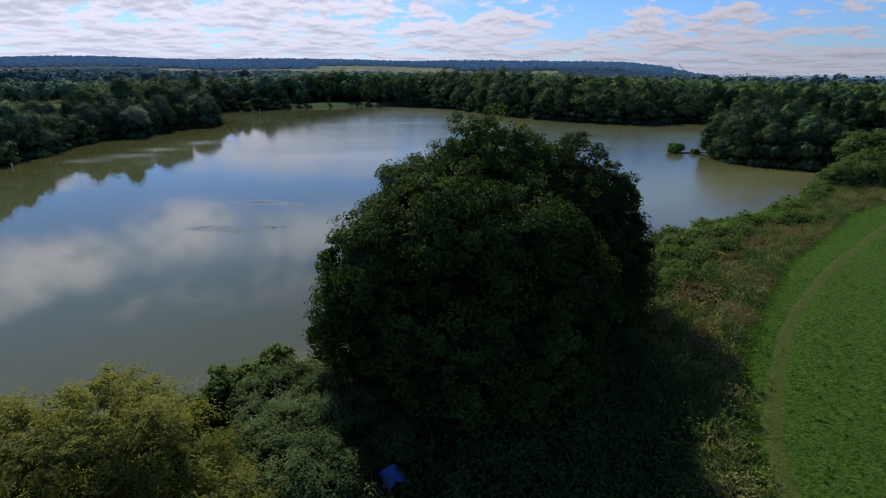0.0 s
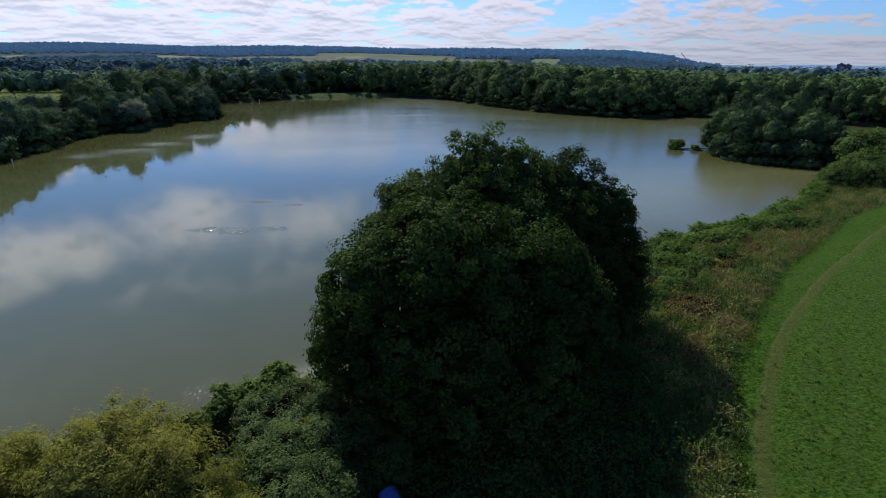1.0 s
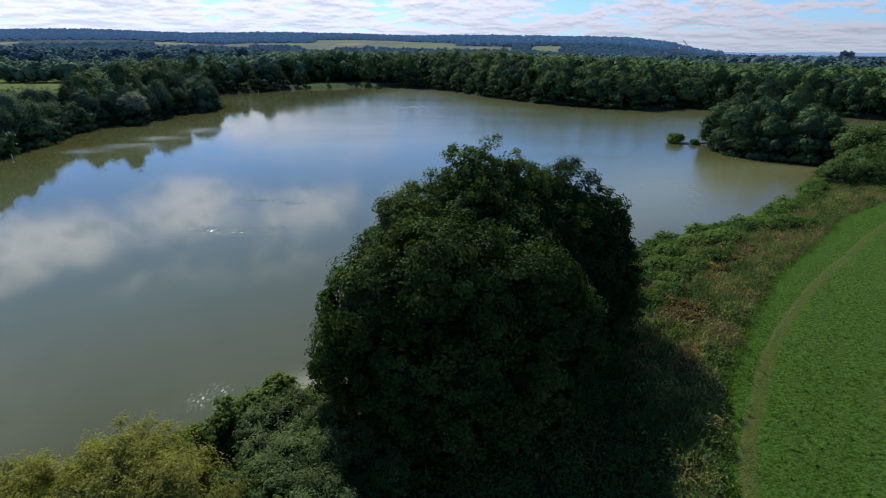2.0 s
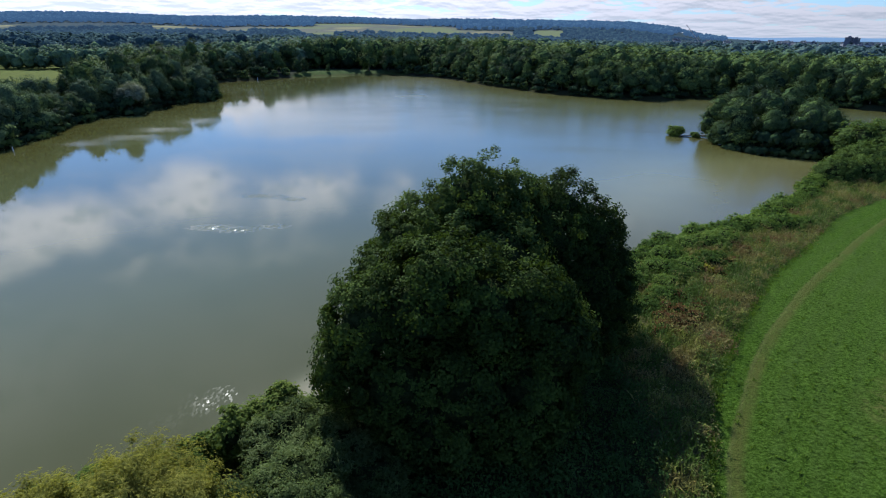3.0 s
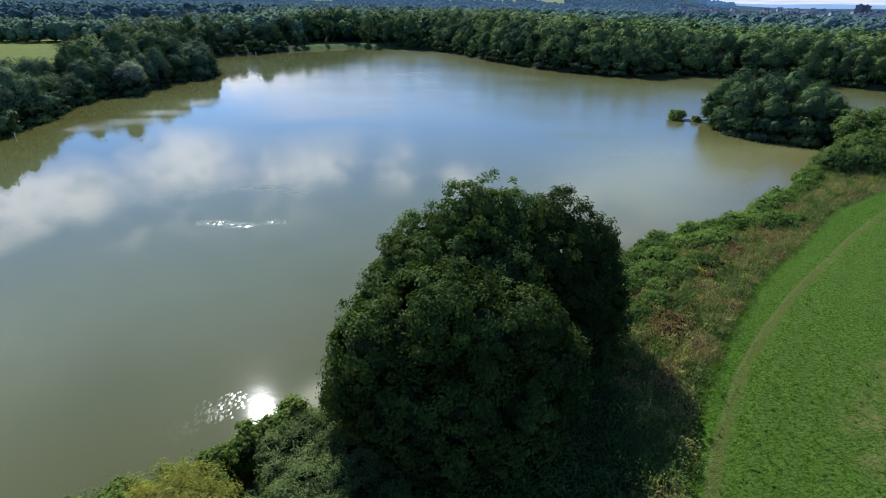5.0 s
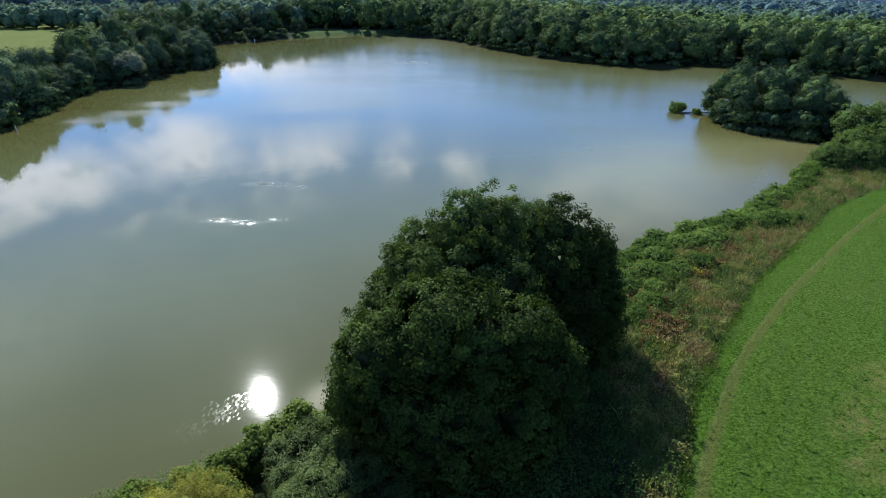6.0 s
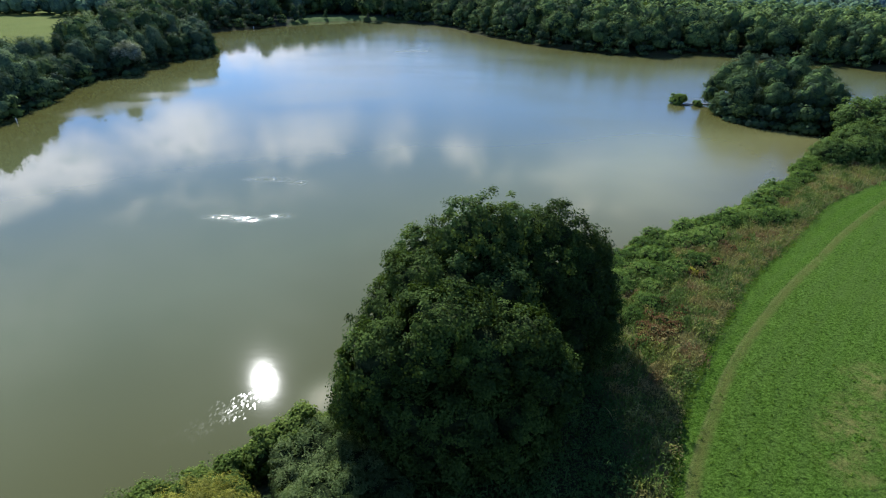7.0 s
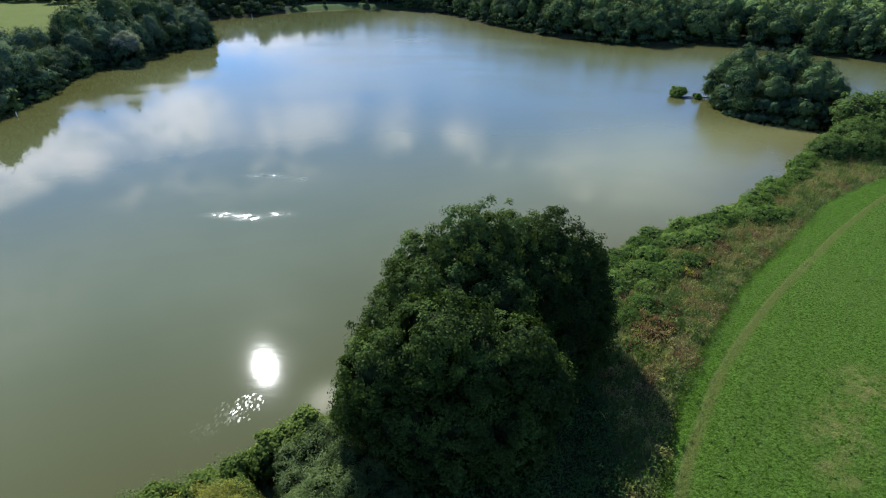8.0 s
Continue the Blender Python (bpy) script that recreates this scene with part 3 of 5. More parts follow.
def leaves(rng, at, facing, size, narrow=0.62, droop=0.0):
    """A pointed, slightly folded blade at each place, which faces roughly the given way."""
    n = len(at)
    nor = unit(facing)
    axis = rng.normal(size=(n, 3))
    axis[:, 2] -= droop
    axis = unit(axis - nor * np.sum(axis * nor, 1, keepdims=True) * (1.0 if droop < 1 else 0.3))
    across = unit(np.cross(nor, axis))
    s = size[:, None]
    v = np.empty((n, 4, 3))
    v[:, 0] = at - axis * s * 0.5
    v[:, 1] = at + across * s * narrow * 0.5 + nor * s * 0.10
    v[:, 2] = at + axis * s * 0.5 - nor * s * 0.06
    v[:, 3] = at - across * s * narrow * 0.5 + nor * s * 0.10
    return v.reshape(-1, 3), np.arange(n * 4).reshape(n, 4)


BALLS = {}


def blob(rng, at, radii, fine, ragged=0.05):
    """The dense, lumpy inside of a lobe of leaves."""
    if fine not in BALLS:
        bm = bmesh.new()
        bmesh.ops.create_icosphere(bm, subdivisions=fine + 1, radius=1.0)
        bm.verts.index_update()
        BALLS[fine] = (np.array([v.co[:] for v in bm.verts]), np.array([[w.index for w in f.verts] for f in bm.faces]))
        bm.free()
    v, f = BALLS[fine]
    p = rng.uniform(0, 6, 3)
    lump = 1 + 0.10 * np.sin(v[:, :1] * 5 + p[0]) * np.sin(v[:, 1:2] * 4.3 + p[1]) + 0.07 * np.sin(v[:, 2:] * 7 + p[2]) + rng.uniform(-ragged, ragged, (len(v), 1))
    return np.array(at) + v * lump * radii, f


def clumps(rng, lobes, count, squash=0.0):
    """Places of leaf clumps on and a little within the outside of a crown made of lobes (x, y, z, rx, ry, rz), and their outward ways."""
    lb = np.array(lobes, float)
    share = lb[:, 3] * lb[:, 4] + lb[:, 3] * lb[:, 5] + lb[:, 4] * lb[:, 5]
    pick = rng.choice(len(lb), count * 3, p=share / share.sum())
    d = unit(rng.normal(size=(count * 3, 3)))
    wave = np.sin(d[:, :1] * 4.1 + pick[:, None]) * np.sin(d[:, 1:2] * 3.7 + pick[:, None] * 2.3) + np.sin(d[:, 2:] * 6.3 + d[:, :1] * 5.2 + pick[:, None])
    rad = 1 - 0.30 * rng.random((count * 3, 1)) ** 1.4 + 0.085 * wave + 0.16 * (rng.random((count * 3, 1)) > 0.93)
    at = lb[pick, :3] + d * lb[pick, 3:] * rad
    keep = np.ones(len(at), bool)
    for i, q in enumerate(lb):
        inner = np.sum(((at - q[:3]) / q[3:]) ** 2, 1) < 0.62
        keep &= ~(inner & (pick != i))
    keep &= at[:, 2] > squash
    at, d = at[keep][:count], d[keep][:count]
    return at, d


def crown(name, rng, lobes, count, per, spread, leaf, material, narrow=0.62, droop=0.0, floor=0.0, flat=0.75, core=0, inner=None, solid=None, puff=(0.7, 0.9, 0.42, 0.7)):
    at, out = clumps(rng, lobes, count, floor)
    n = len(at)
    rep = np.repeat(np.arange(n), per)
    big = spread * rng.uniform(0.55, 1.35, n)
    off = unit(rng.normal(size=(n * per, 3))) * (rng.random((n * per, 1)) ** 0.45)
    off[:, 2] *= flat
    if droop >= 1:
        off[:, 2] = off[:, 2] * 1.5 - 0.4
    pos = at[rep] + off * big[rep, None]
    face = off * puff[0] + out[rep] * puff[1] + rng.normal(size=pos.shape) * puff[2] + np.array((0, 0, puff[3]))
    ok = pos[:, 2] > floor
    pos, face = pos[ok], face[ok]
    size = leaf * rng.uniform(0.65, 1.35, len(pos))
    v, f = leaves(rng, pos, face, size, narrow, droop)
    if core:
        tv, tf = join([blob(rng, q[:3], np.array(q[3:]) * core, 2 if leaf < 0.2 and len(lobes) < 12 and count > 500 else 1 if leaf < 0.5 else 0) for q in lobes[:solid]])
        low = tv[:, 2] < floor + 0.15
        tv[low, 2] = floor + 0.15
        return mesh_of(name, np.concatenate([v, tv]), [f, tf + len(v)], material, True, second=inner or M_CORE), at
    return mesh_of(name, v, f, material), at


def woody(rng, base, lobes, top, girth, bare=0.35, sides=8, twigs=()):
    """A trunk and its limbs: a bent tapered trunk to the top lobe and one limb to each other lobe."""
    bx, by, bz = base
    n = 7
    pts = []
    for i in range(n):
        t = i / (n - 1)
        pts.append((bx + (top[0] - bx) * t ** 1.5 + rng.normal() * 0.12 * t, by + (top[1] - by) * t ** 1.5 + rng.normal() * 0.12 * t, bz + (top[2] - bz) * t))
    rad = [girth * (1.35 if i == 0 else 1) * (1 - 0.88 * (i / (n - 1))) for i in range(n)]
    limbs = []
    for q in lobes:
        s = rng.uniform(bare, 0.7)
        a = np.array(pts[int(s * (n - 1))])
        c = np.array(q[:3])
        mid = (a + c) / 2 + (0, 0, -0.12 * np.linalg.norm(c - a)) + rng.normal(size=3) * 0.1
        r0 = girth * 0.42
        limbs.append(tube([a, (a * 0.6 + mid * 0.4), mid, (mid + c) / 2 + rng.normal(size=3) * 0.1, c], [r0, r0 * 0.8, r0 * 0.6, r0 * 0.4, r0 * 0.15], 6))
    return tube(pts, rad, sides), limbs


def tree(name, seed, lobes, girth, count, per, spread, leaf, material, label, category="tree", base=(0, 0, 0), floor=0.3, **kw):
    """A whole tree with its foot at the origin: trunk, limbs, crown."""
    rng = np.random.default_rng(seed)
    top = max(lobes, key=lambda q: q[2] + q[5])
    thing = tagged(new(name), label, category)
    crag = kw.pop("crag", 0)
    solid = list(lobes)
    trunk, limbs = woody(rng, base, [q for q in lobes if q is not top], (top[0], top[1], top[2] + 0.4 * top[5]), girth)
    part("trunk", mesh_of("trunk", *trunk, M_BARK, True), thing)
    for v, f in limbs:
        part("limb", mesh_of("limb", v, f, M_BARK, True), thing)
    for x, y, z, rx, ry, rz in solid if crag else ():        # boughs that stand out from the crown
        for i in range(crag):
            d = rng.normal(size=3)
            d /= np.linalg.norm(d)
            d[2] = abs(d[2]) * 0.9 - 0.25
            r = rng.uniform(0.26, 0.44)
            lobes = lobes + [(x + d[0] * rx * 0.70, y + d[1] * ry * 0.78, max(z + d[2] * rz * 0.76, floor + 0.3), rx * r, ry * r, rz * r * rng.uniform(0.9, 1.4))]
    me, _ = crown("crown", rng, lobes, count, per, spread, leaf, material, floor=floor, solid=len(solid), **kw)
    part("crown", me, thing)
    return thing


def lobed(rng, h, w, n, low=0.2):
    """Lobes of an uneven round-topped crown, h high and w wide."""
    out = [(0, 0, h * 0.66, w * 0.34, w * 0.34, h * 0.34)]
    for i in range(n):
        a = 2 * math.pi * (i + rng.uniform(-0.3, 0.3)) / n
        r = w * rng.uniform(0.20, 0.34)
        z = h * rng.uniform(low + 0.12, 0.70)
        s = w * rng.uniform(0.21, 0.33)
        out.append((r * math.cos(a), r * math.sin(a), z, s, s, min(s * rng.uniform(0.8, 1.1), z)))
    return out


# ---- ground and water ----
FIELDS = [(-0.53, -0.36, 2030, 2330), (-0.40, -0.15, 2090, 2420), (-0.24, 0.015, 2030, 2680), (0.0, 0.115, 1990, 2430), (0.155, 0.205, 2020, 2400), (-0.83, -0.785, 2120, 2400), (-0.6, -0.5, 1750, 1800)]


def pasture(x, y):
    """Open fields on the far slopes, in bands across the hill: 1 inside, 0 outside."""
    u = x / np.maximum(np.abs(y), 1)
    out = np.zeros(x.shape)
    for u0, u1, y0, y1 in FIELDS:
        bend = 60 * np.sin(u * 17 + y0)
        out = np.maximum(out, np.minimum(step(u, u0 - 0.012, u0 + 0.012), 1 - step(u, u1 - 0.012, u1 + 0.012)) * np.minimum(step(y + bend, y0 - 30, y0 + 30), 1 - step(y + bend, y1 - 30, y1 + 30)))
    return np.where(y > 0, out, 0)


def build_ground():
    def axis(fine0, fine1, fine, mid0, mid1, mid):
        a = [np.arange(fine0, fine1, fine), np.arange(mid0, fine0, mid), np.arange(fine1, mid1, mid)]
        v, s = mid1, mid
        while v < 4900:
            a.append([v])
            s = min(s * 1.16, 75)
            v += s
        v, s = mid0, mid
        while v > -4900:
            s = min(s * 1.16, 75)
            v -= s
            a.append([v])
        return np.unique(np.round(np.concatenate(a + [[-4900, 4900]]), 3))

    xs, ys = axis(-20, 64, 0.6, -150, 210, 3.0), axis(0, 72, 0.6, -60, 320, 3.0)
    X, Y = np.meshgrid(xs, ys)
    x, y = X.ravel(), Y.ravel()
    b = np.full(x.shape, -400.0)
    near = (x > -500) & (x < 600) & (y > -400) & (y < 700)
    b[near] = bank(x[near], y[near])
    z = height(x, y, b)
    trk = dist_to(TRACK_C, x, y, False, True)
    close = (np.abs(x) < 130) & (np.abs(y) < 130)
    z = np.where(close, z - 0.05 * np.exp(-(trk / 0.4) ** 2), z)
    rough = np.array([noise.noise((u * 0.8, w * 0.8, 0.3)) for u, w in zip(x[close], y[close])])
    z[close] += 0.05 * rough * (b[close] < -1)
    nx, ny = len(xs), len(ys)
    i = np.arange(nx * ny).reshape(ny, nx)
    f = np.stack([i[:-1, :-1].ravel(), i[:-1, 1:].ravel(), i[1:, 1:].ravel(), i[1:, :-1].ravel()], 1)
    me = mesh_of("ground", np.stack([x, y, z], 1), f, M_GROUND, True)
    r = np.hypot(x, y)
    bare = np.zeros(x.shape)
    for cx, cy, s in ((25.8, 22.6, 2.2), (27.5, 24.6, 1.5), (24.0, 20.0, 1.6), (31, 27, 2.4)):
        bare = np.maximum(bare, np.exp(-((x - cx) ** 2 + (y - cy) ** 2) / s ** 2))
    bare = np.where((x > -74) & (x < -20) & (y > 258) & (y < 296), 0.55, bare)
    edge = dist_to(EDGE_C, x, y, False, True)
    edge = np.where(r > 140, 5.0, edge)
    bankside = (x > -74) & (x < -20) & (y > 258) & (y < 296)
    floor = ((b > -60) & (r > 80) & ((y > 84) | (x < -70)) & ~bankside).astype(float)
    # an oval of ground darkened where the alders' shadow falls
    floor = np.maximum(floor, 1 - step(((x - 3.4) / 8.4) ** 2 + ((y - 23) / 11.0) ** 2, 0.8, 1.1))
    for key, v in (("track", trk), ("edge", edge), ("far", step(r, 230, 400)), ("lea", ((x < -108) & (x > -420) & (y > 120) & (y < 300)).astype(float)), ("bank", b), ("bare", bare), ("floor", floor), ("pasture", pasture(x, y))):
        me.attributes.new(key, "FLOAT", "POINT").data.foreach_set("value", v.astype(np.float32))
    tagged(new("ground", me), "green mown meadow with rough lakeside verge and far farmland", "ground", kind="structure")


def build_water():
    xs = np.unique(np.concatenate([np.arange(-120, -32, 4.0), np.arange(-32, -8, 0.6), np.arange(-8, 200, 4.0)]))
    ys = np.unique(np.concatenate([np.arange(-20, 18, 3.0), np.arange(18, 30, 0.6), np.arange(30, 50, 2.0), np.arange(50, 72, 0.6), np.arange(72, 290, 3.0)]))
    X, Y = np.meshgrid(xs, ys)
    x, y = X.ravel(), Y.ravel()
    i = np.arange(len(x)).reshape(len(ys), len(xs))
    f = np.stack([i[:-1, :-1].ravel(), i[:-1, 1:].ravel(), i[1:, 1:].ravel(), i[1:, :-1].ravel()], 1)
    b = bank(x, y)
    f = f[(b[f] > -6).any(1)]
    me = mesh_of("water", np.stack([x, y, np.zeros(len(x))], 1), f, M_WATER, True)
    gust = np.zeros(x.shape)
    for cx, cy, sx, sy, w in GUSTS:
        gust = np.maximum(gust, w * np.exp(-((x - cx) / sx) ** 2 - ((y - cy) / sy) ** 2))
    ruffle = np.clip(step(y + 0.35 * x, 62, 150) * step(x - 0.12 * (y - 170), -62, -25) * 0.9 + 0.75 * step(x, 12, 40) + 0.15 * step(y, 168, 196), 0, 0.95)
    for cx, cy, sx, sy in ((-70, 100, 5, 3.0), (-65, 107, 6, 3.0), (-64, 116, 6, 3.5), (-60, 128, 5, 5)):        # a breath of wind by the west shore
        ruffle = np.maximum(ruffle, 1.1 * np.exp(-((x - cx) / sx) ** 2 - ((y - cy) / sy) ** 2))
    shoal = np.exp(-((x + 7.6) / 1.5) ** 2 - ((y - 26.6) / 1.7) ** 2)
    for key, v in (("bank", b), ("shoal", shoal), ("gust", gust), ("ruffle", ruffle), ("silt", step(x, 2, 34) * (1 - step(y - 0.4 * x, 50, 95)))):
        me.attributes.new(key, "FLOAT", "POINT").data.foreach_set("value", v.astype(np.float32))
    tagged(new("water", me), "calm murky olive-brown lake water reflecting clouds and trees", "lake", kind="structure")


GUSTS = [(-26, 55.2, 2.0, 0.8, 1.35), (-23, 54.7, 2.0, 0.8, 1.35), (-19.4, 55.8, 1.6, 0.7, 1.25), (-24.5, 67.5, 2.6, 0.8, 1.5), (-19.8, 66.4, 1.2, 0.7, 1.5),
         (-14.0, 25.2, 1.3, 1.2, 0.27), (-15.6, 23.4, 1.0, 0.9, 0.28), (-13.2, 26.0, 0.9, 0.9, 0.24), (-17.4, 22.6, 0.8, 0.6, 0.24)]
build_ground()
build_water()

# ---- the big alders by the water ----
def on_ground(thing, x, y, turn=0.0, scale=1.0, sink=0.05):
    thing.matrix_basis = pose(x, y, ground_z(x, y) - sink, 0, 0, turn) @ Matrix.Scale(scale, 4)
    return thing


ALDER_PUFF = (0.42, 1.15, 0.42, 0.10)
ALDER_LABEL = "tall dark green alder tree with dense rounded crown"
alder = tree("alder_tree", 11, [(0.0, -0.4, 8.6, 2.9, 2.7, 2.6), (-3.1, -1.4, 7.0, 2.2, 2.2, 2.4), (-0.9, -1.8, 7.9, 2.4, 1.9, 2.3), (2.3, -1.1, 7.6, 2.6, 2.2, 2.6), (4.3, -0.5, 8.0, 2.1, 2.1, 2.2), (5.7, -1.2, 5.9, 1.8, 2.0, 2.3),
                                (-2.8, 2.4, 7.0, 2.0, 2.2, 2.4), (-1.5, 3.6, 8.4, 2.3, 2.4, 2.5), (-4.4, -1.2, 4.6, 1.5, 1.8, 2.0), (-1.8, -2.1, 3.9, 2.6, 1.9, 2.8), (1.5, -2.2, 3.8, 2.8, 2.0, 3.0), (4.4, -1.6, 3.4, 2.5, 2.1, 3.0),
                                (0.3, 0.6, 4.6, 3.8, 2.6, 3.8), (-3.4, -0.6, 2.2, 2.0, 2.0, 2.2), (0.0, -2.2, 1.8, 3.2, 2.0, 2.0), (3.6, -1.8, 1.8, 3.0, 2.1, 2.0)],
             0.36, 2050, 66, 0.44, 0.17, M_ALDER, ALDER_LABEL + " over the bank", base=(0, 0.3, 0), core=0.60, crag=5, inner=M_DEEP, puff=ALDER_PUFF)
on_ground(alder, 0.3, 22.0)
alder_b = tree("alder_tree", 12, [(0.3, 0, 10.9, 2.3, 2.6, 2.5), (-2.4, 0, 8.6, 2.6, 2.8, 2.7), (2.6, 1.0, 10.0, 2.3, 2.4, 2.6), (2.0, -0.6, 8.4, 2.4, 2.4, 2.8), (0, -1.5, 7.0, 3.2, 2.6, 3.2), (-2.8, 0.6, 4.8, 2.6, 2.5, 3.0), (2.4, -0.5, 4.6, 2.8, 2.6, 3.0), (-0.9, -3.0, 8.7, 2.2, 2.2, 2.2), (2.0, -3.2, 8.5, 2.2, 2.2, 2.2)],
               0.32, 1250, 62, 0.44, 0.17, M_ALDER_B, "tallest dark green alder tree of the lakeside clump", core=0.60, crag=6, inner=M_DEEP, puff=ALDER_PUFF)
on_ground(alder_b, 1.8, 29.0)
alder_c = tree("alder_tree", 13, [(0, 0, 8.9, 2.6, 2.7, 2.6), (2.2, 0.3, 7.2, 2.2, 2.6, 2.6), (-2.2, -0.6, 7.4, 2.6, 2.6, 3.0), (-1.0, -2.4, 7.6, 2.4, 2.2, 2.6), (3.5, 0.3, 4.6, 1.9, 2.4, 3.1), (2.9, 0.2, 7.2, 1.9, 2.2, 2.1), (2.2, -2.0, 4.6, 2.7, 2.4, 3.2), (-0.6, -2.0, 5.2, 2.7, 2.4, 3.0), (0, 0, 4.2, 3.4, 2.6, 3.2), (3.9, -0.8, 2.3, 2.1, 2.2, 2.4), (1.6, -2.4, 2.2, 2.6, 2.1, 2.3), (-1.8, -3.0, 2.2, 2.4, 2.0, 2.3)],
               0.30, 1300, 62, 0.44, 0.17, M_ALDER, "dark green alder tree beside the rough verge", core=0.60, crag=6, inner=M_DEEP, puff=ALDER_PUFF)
on_ground(alder_c, 7.6, 31.4)
for t in (alder, alder_b, alder_c):
    tagged(t, group="alder clump")

# ---- golden willow ----
willow = tree("willow_tree", 21, [(0, 0, 5.0, 2.6, 2.6, 2.3), (2.3, 0.6, 4.2, 2.0, 2.1, 2.2), (-2.6, -0.3, 4.3, 2.3, 2.2, 2.3), (0.4, 2.0, 4.3, 2.3, 2.0, 2.2), (1.6, -1.6, 3.6, 2.2, 2.1, 2.4), (-2.2, -1.6, 3.8, 2.4, 2.1, 2.6),
                                  (-4.2, -1.8, 3.6, 2.1, 2.2, 2.4), (3.8, -0.6, 2.9, 1.9, 2.0, 2.3), (4.0, -2.6, 2.4, 1.8, 1.9, 2.1)], 0.3, 1450, 84, 0.40, 0.145, M_WILLOW,
              "yellow-green weeping willow with fine drooping foliage", narrow=0.26, droop=0.7, floor=0.1, core=0.50, inner=CANOPY["golden_willow_leaf"])
on_ground(willow, -9.9, 11.5, 0, 0.925)


# ---- shrubs: a few kinds, copied ----
def shrub(name, seed, h, w, n, count, per, spread, leaf, material, label, narrow=0.5, stems=4):
    """A many-stemmed bush whose leaves reach the ground."""
    rng = np.random.default_rng(seed)
    thing = tagged(new(name), label, "bush")
    lobes = [(0, 0, h * 0.5, w * 0.36, w * 0.36, h * 0.48)]
    for i in range(n):
        a = 2 * math.pi * (i + rng.uniform(-0.3, 0.3)) / n
        s = w * rng.uniform(0.17, 0.27)
        z = h * rng.uniform(0.22, 0.62)
        lobes.append((w * 0.30 * math.cos(a), w * 0.30 * math.sin(a), z, s, s, min(h - z, max(s, h * 0.28))))
    for q in lobes[:stems]:
        v, f = tube([(q[0] * 0.15, q[1] * 0.15, 0), (q[0] * 0.5, q[1] * 0.5, q[2] * 0.55), q[:3]], [0.05, 0.035, 0.012], 5)
        part("stem", mesh_of("stem", v, f, M_BARK, True), thing)
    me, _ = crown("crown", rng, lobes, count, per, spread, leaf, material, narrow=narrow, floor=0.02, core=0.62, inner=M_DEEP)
    part("crown", me, thing)
    return thing


def place(kind, spots, group):
    """The first spot takes the bush itself, the others copies of it."""
    base = kind
    for i, (x, y, s, *r) in enumerate(spots):
        m = pose(x, y, ground_z(x, y) - 0.06, 0, 0, r[0] if r else (x * 57 + y * 91) % 360) @ Matrix.Scale(s, 4)
        if i:
            ob = copy_thing(base, pose(0, 0, 0))
            ob.matrix_basis = m
        else:
            ob = base
            ob.matrix_basis = m
        tagged(ob, group=group)


sallow = shrub("sallow_bush", 31, 3.0, 4.4, 7, 340, 42, 0.36, 0.15, M_SALLOW, "grey-green sallow bush with narrow pale leaves", 0.34)
place(sallow, [(-5.4, 16.4, 1.0), (-4.3, 14.5, 0.9), (-7.0, 18.6, 0.85), (-5.2, 12.6, 0.95), (-6.0, 20.0, 0.95), (-2.2, 17.4, 0.7), (-7.4, 14.6, 0.8), (-4.2, 19.0, 0.8)], "waterside sallows")
green = shrub("alder_bush", 32, 2.9, 2.5, 6, 230, 36, 0.34, 0.18, M_SHRUB, "dark green leafy bush at the water's edge", 0.6)
place(green, [(-9.4, 20.1, 1.15), (-7.6, 21.2, 1.2), (-11.0, 19.0, 0.85), (-13.0, 18.4, 0.8), (-15.0, 17.2, 0.8), (-12.2, 17.2, 0.95), (-5.6, 22.6, 0.85), (-6.8, 22.4, 0.8), (-16.5, 16.0, 0.8), (-14.2, 15.6, 0.95), (-10.6, 16.8, 0.95)], "waterside bushes")

bramble = shrub("bramble_bush", 33, 1.7, 3.6, 8, 190, 17, 0.34, 0.22, M_BRAMBLE, "bright green bramble bush on the lake bank", 0.62)
rng = np.random.default_rng(5)
spots = []
row = curve_through([(13.5, 39.5), (18, 45), (24, 49.8), (32, 54.2), (39.5, 60), (45, 65), (51, 70.5), (57, 77), (62, 82)], 2.1)
for i, (x, y) in enumerate(row):
    spots.append((x + rng.uniform(-0.6, 0.6), y + rng.uniform(-0.7, 0.3), rng.uniform(0.75, 1.2)))
    if i < 9:
        spots.append((x + 1.5 + rng.uniform(-0.6, 0.6), y - 2.2 + rng.uniform(-0.7, 0.7), rng.uniform(0.6, 0.95)))
    if i < 6:
        spots.append((x + 2.6 + rng.uniform(-0.6, 0.6), y - 4.4 + rng.uniform(-0.7, 0.7), rng.uniform(0.5, 0.8)))
spots += [(36.6, 55.0, 0.85), (38.4, 55.5, 0.9), (40.2, 56.0, 0.85), (41.6, 56.6, 0.7), (22.5, 42.5, 0.6), (21.0, 40.8, 0.6)]
place(bramble, spots, "bank brambles")

dock = shrub("dock_clump", 36, 0.95, 1.7, 6, 60, 12, 0.22, 0.17, M_DOCK, "low rust-red clump of seeding dock on the verge", 0.5, 3)
place(dock, [(17.1, 32.3, 0.90), (16.2, 31.5, 0.80), (18.1, 33.4, 0.87), (18.0, 32.0, 0.65), (16.4, 33.0, 0.72), (19.2, 36.4, 0.72), (15.2, 30.6, 0.65), (17.6, 34.6, 0.72), (18.9, 32.9, 0.72), (16.9, 30.6, 0.58), (19.6, 34.4, 0.65),
             (20.4, 35.3, 0.58), (26.4, 43.2, 0.72), (27.5, 44.0, 0.65), (24.8, 41.0, 0.65), (30.2, 47.0, 0.72), (33.0, 49.4, 0.65)], "verge docks")
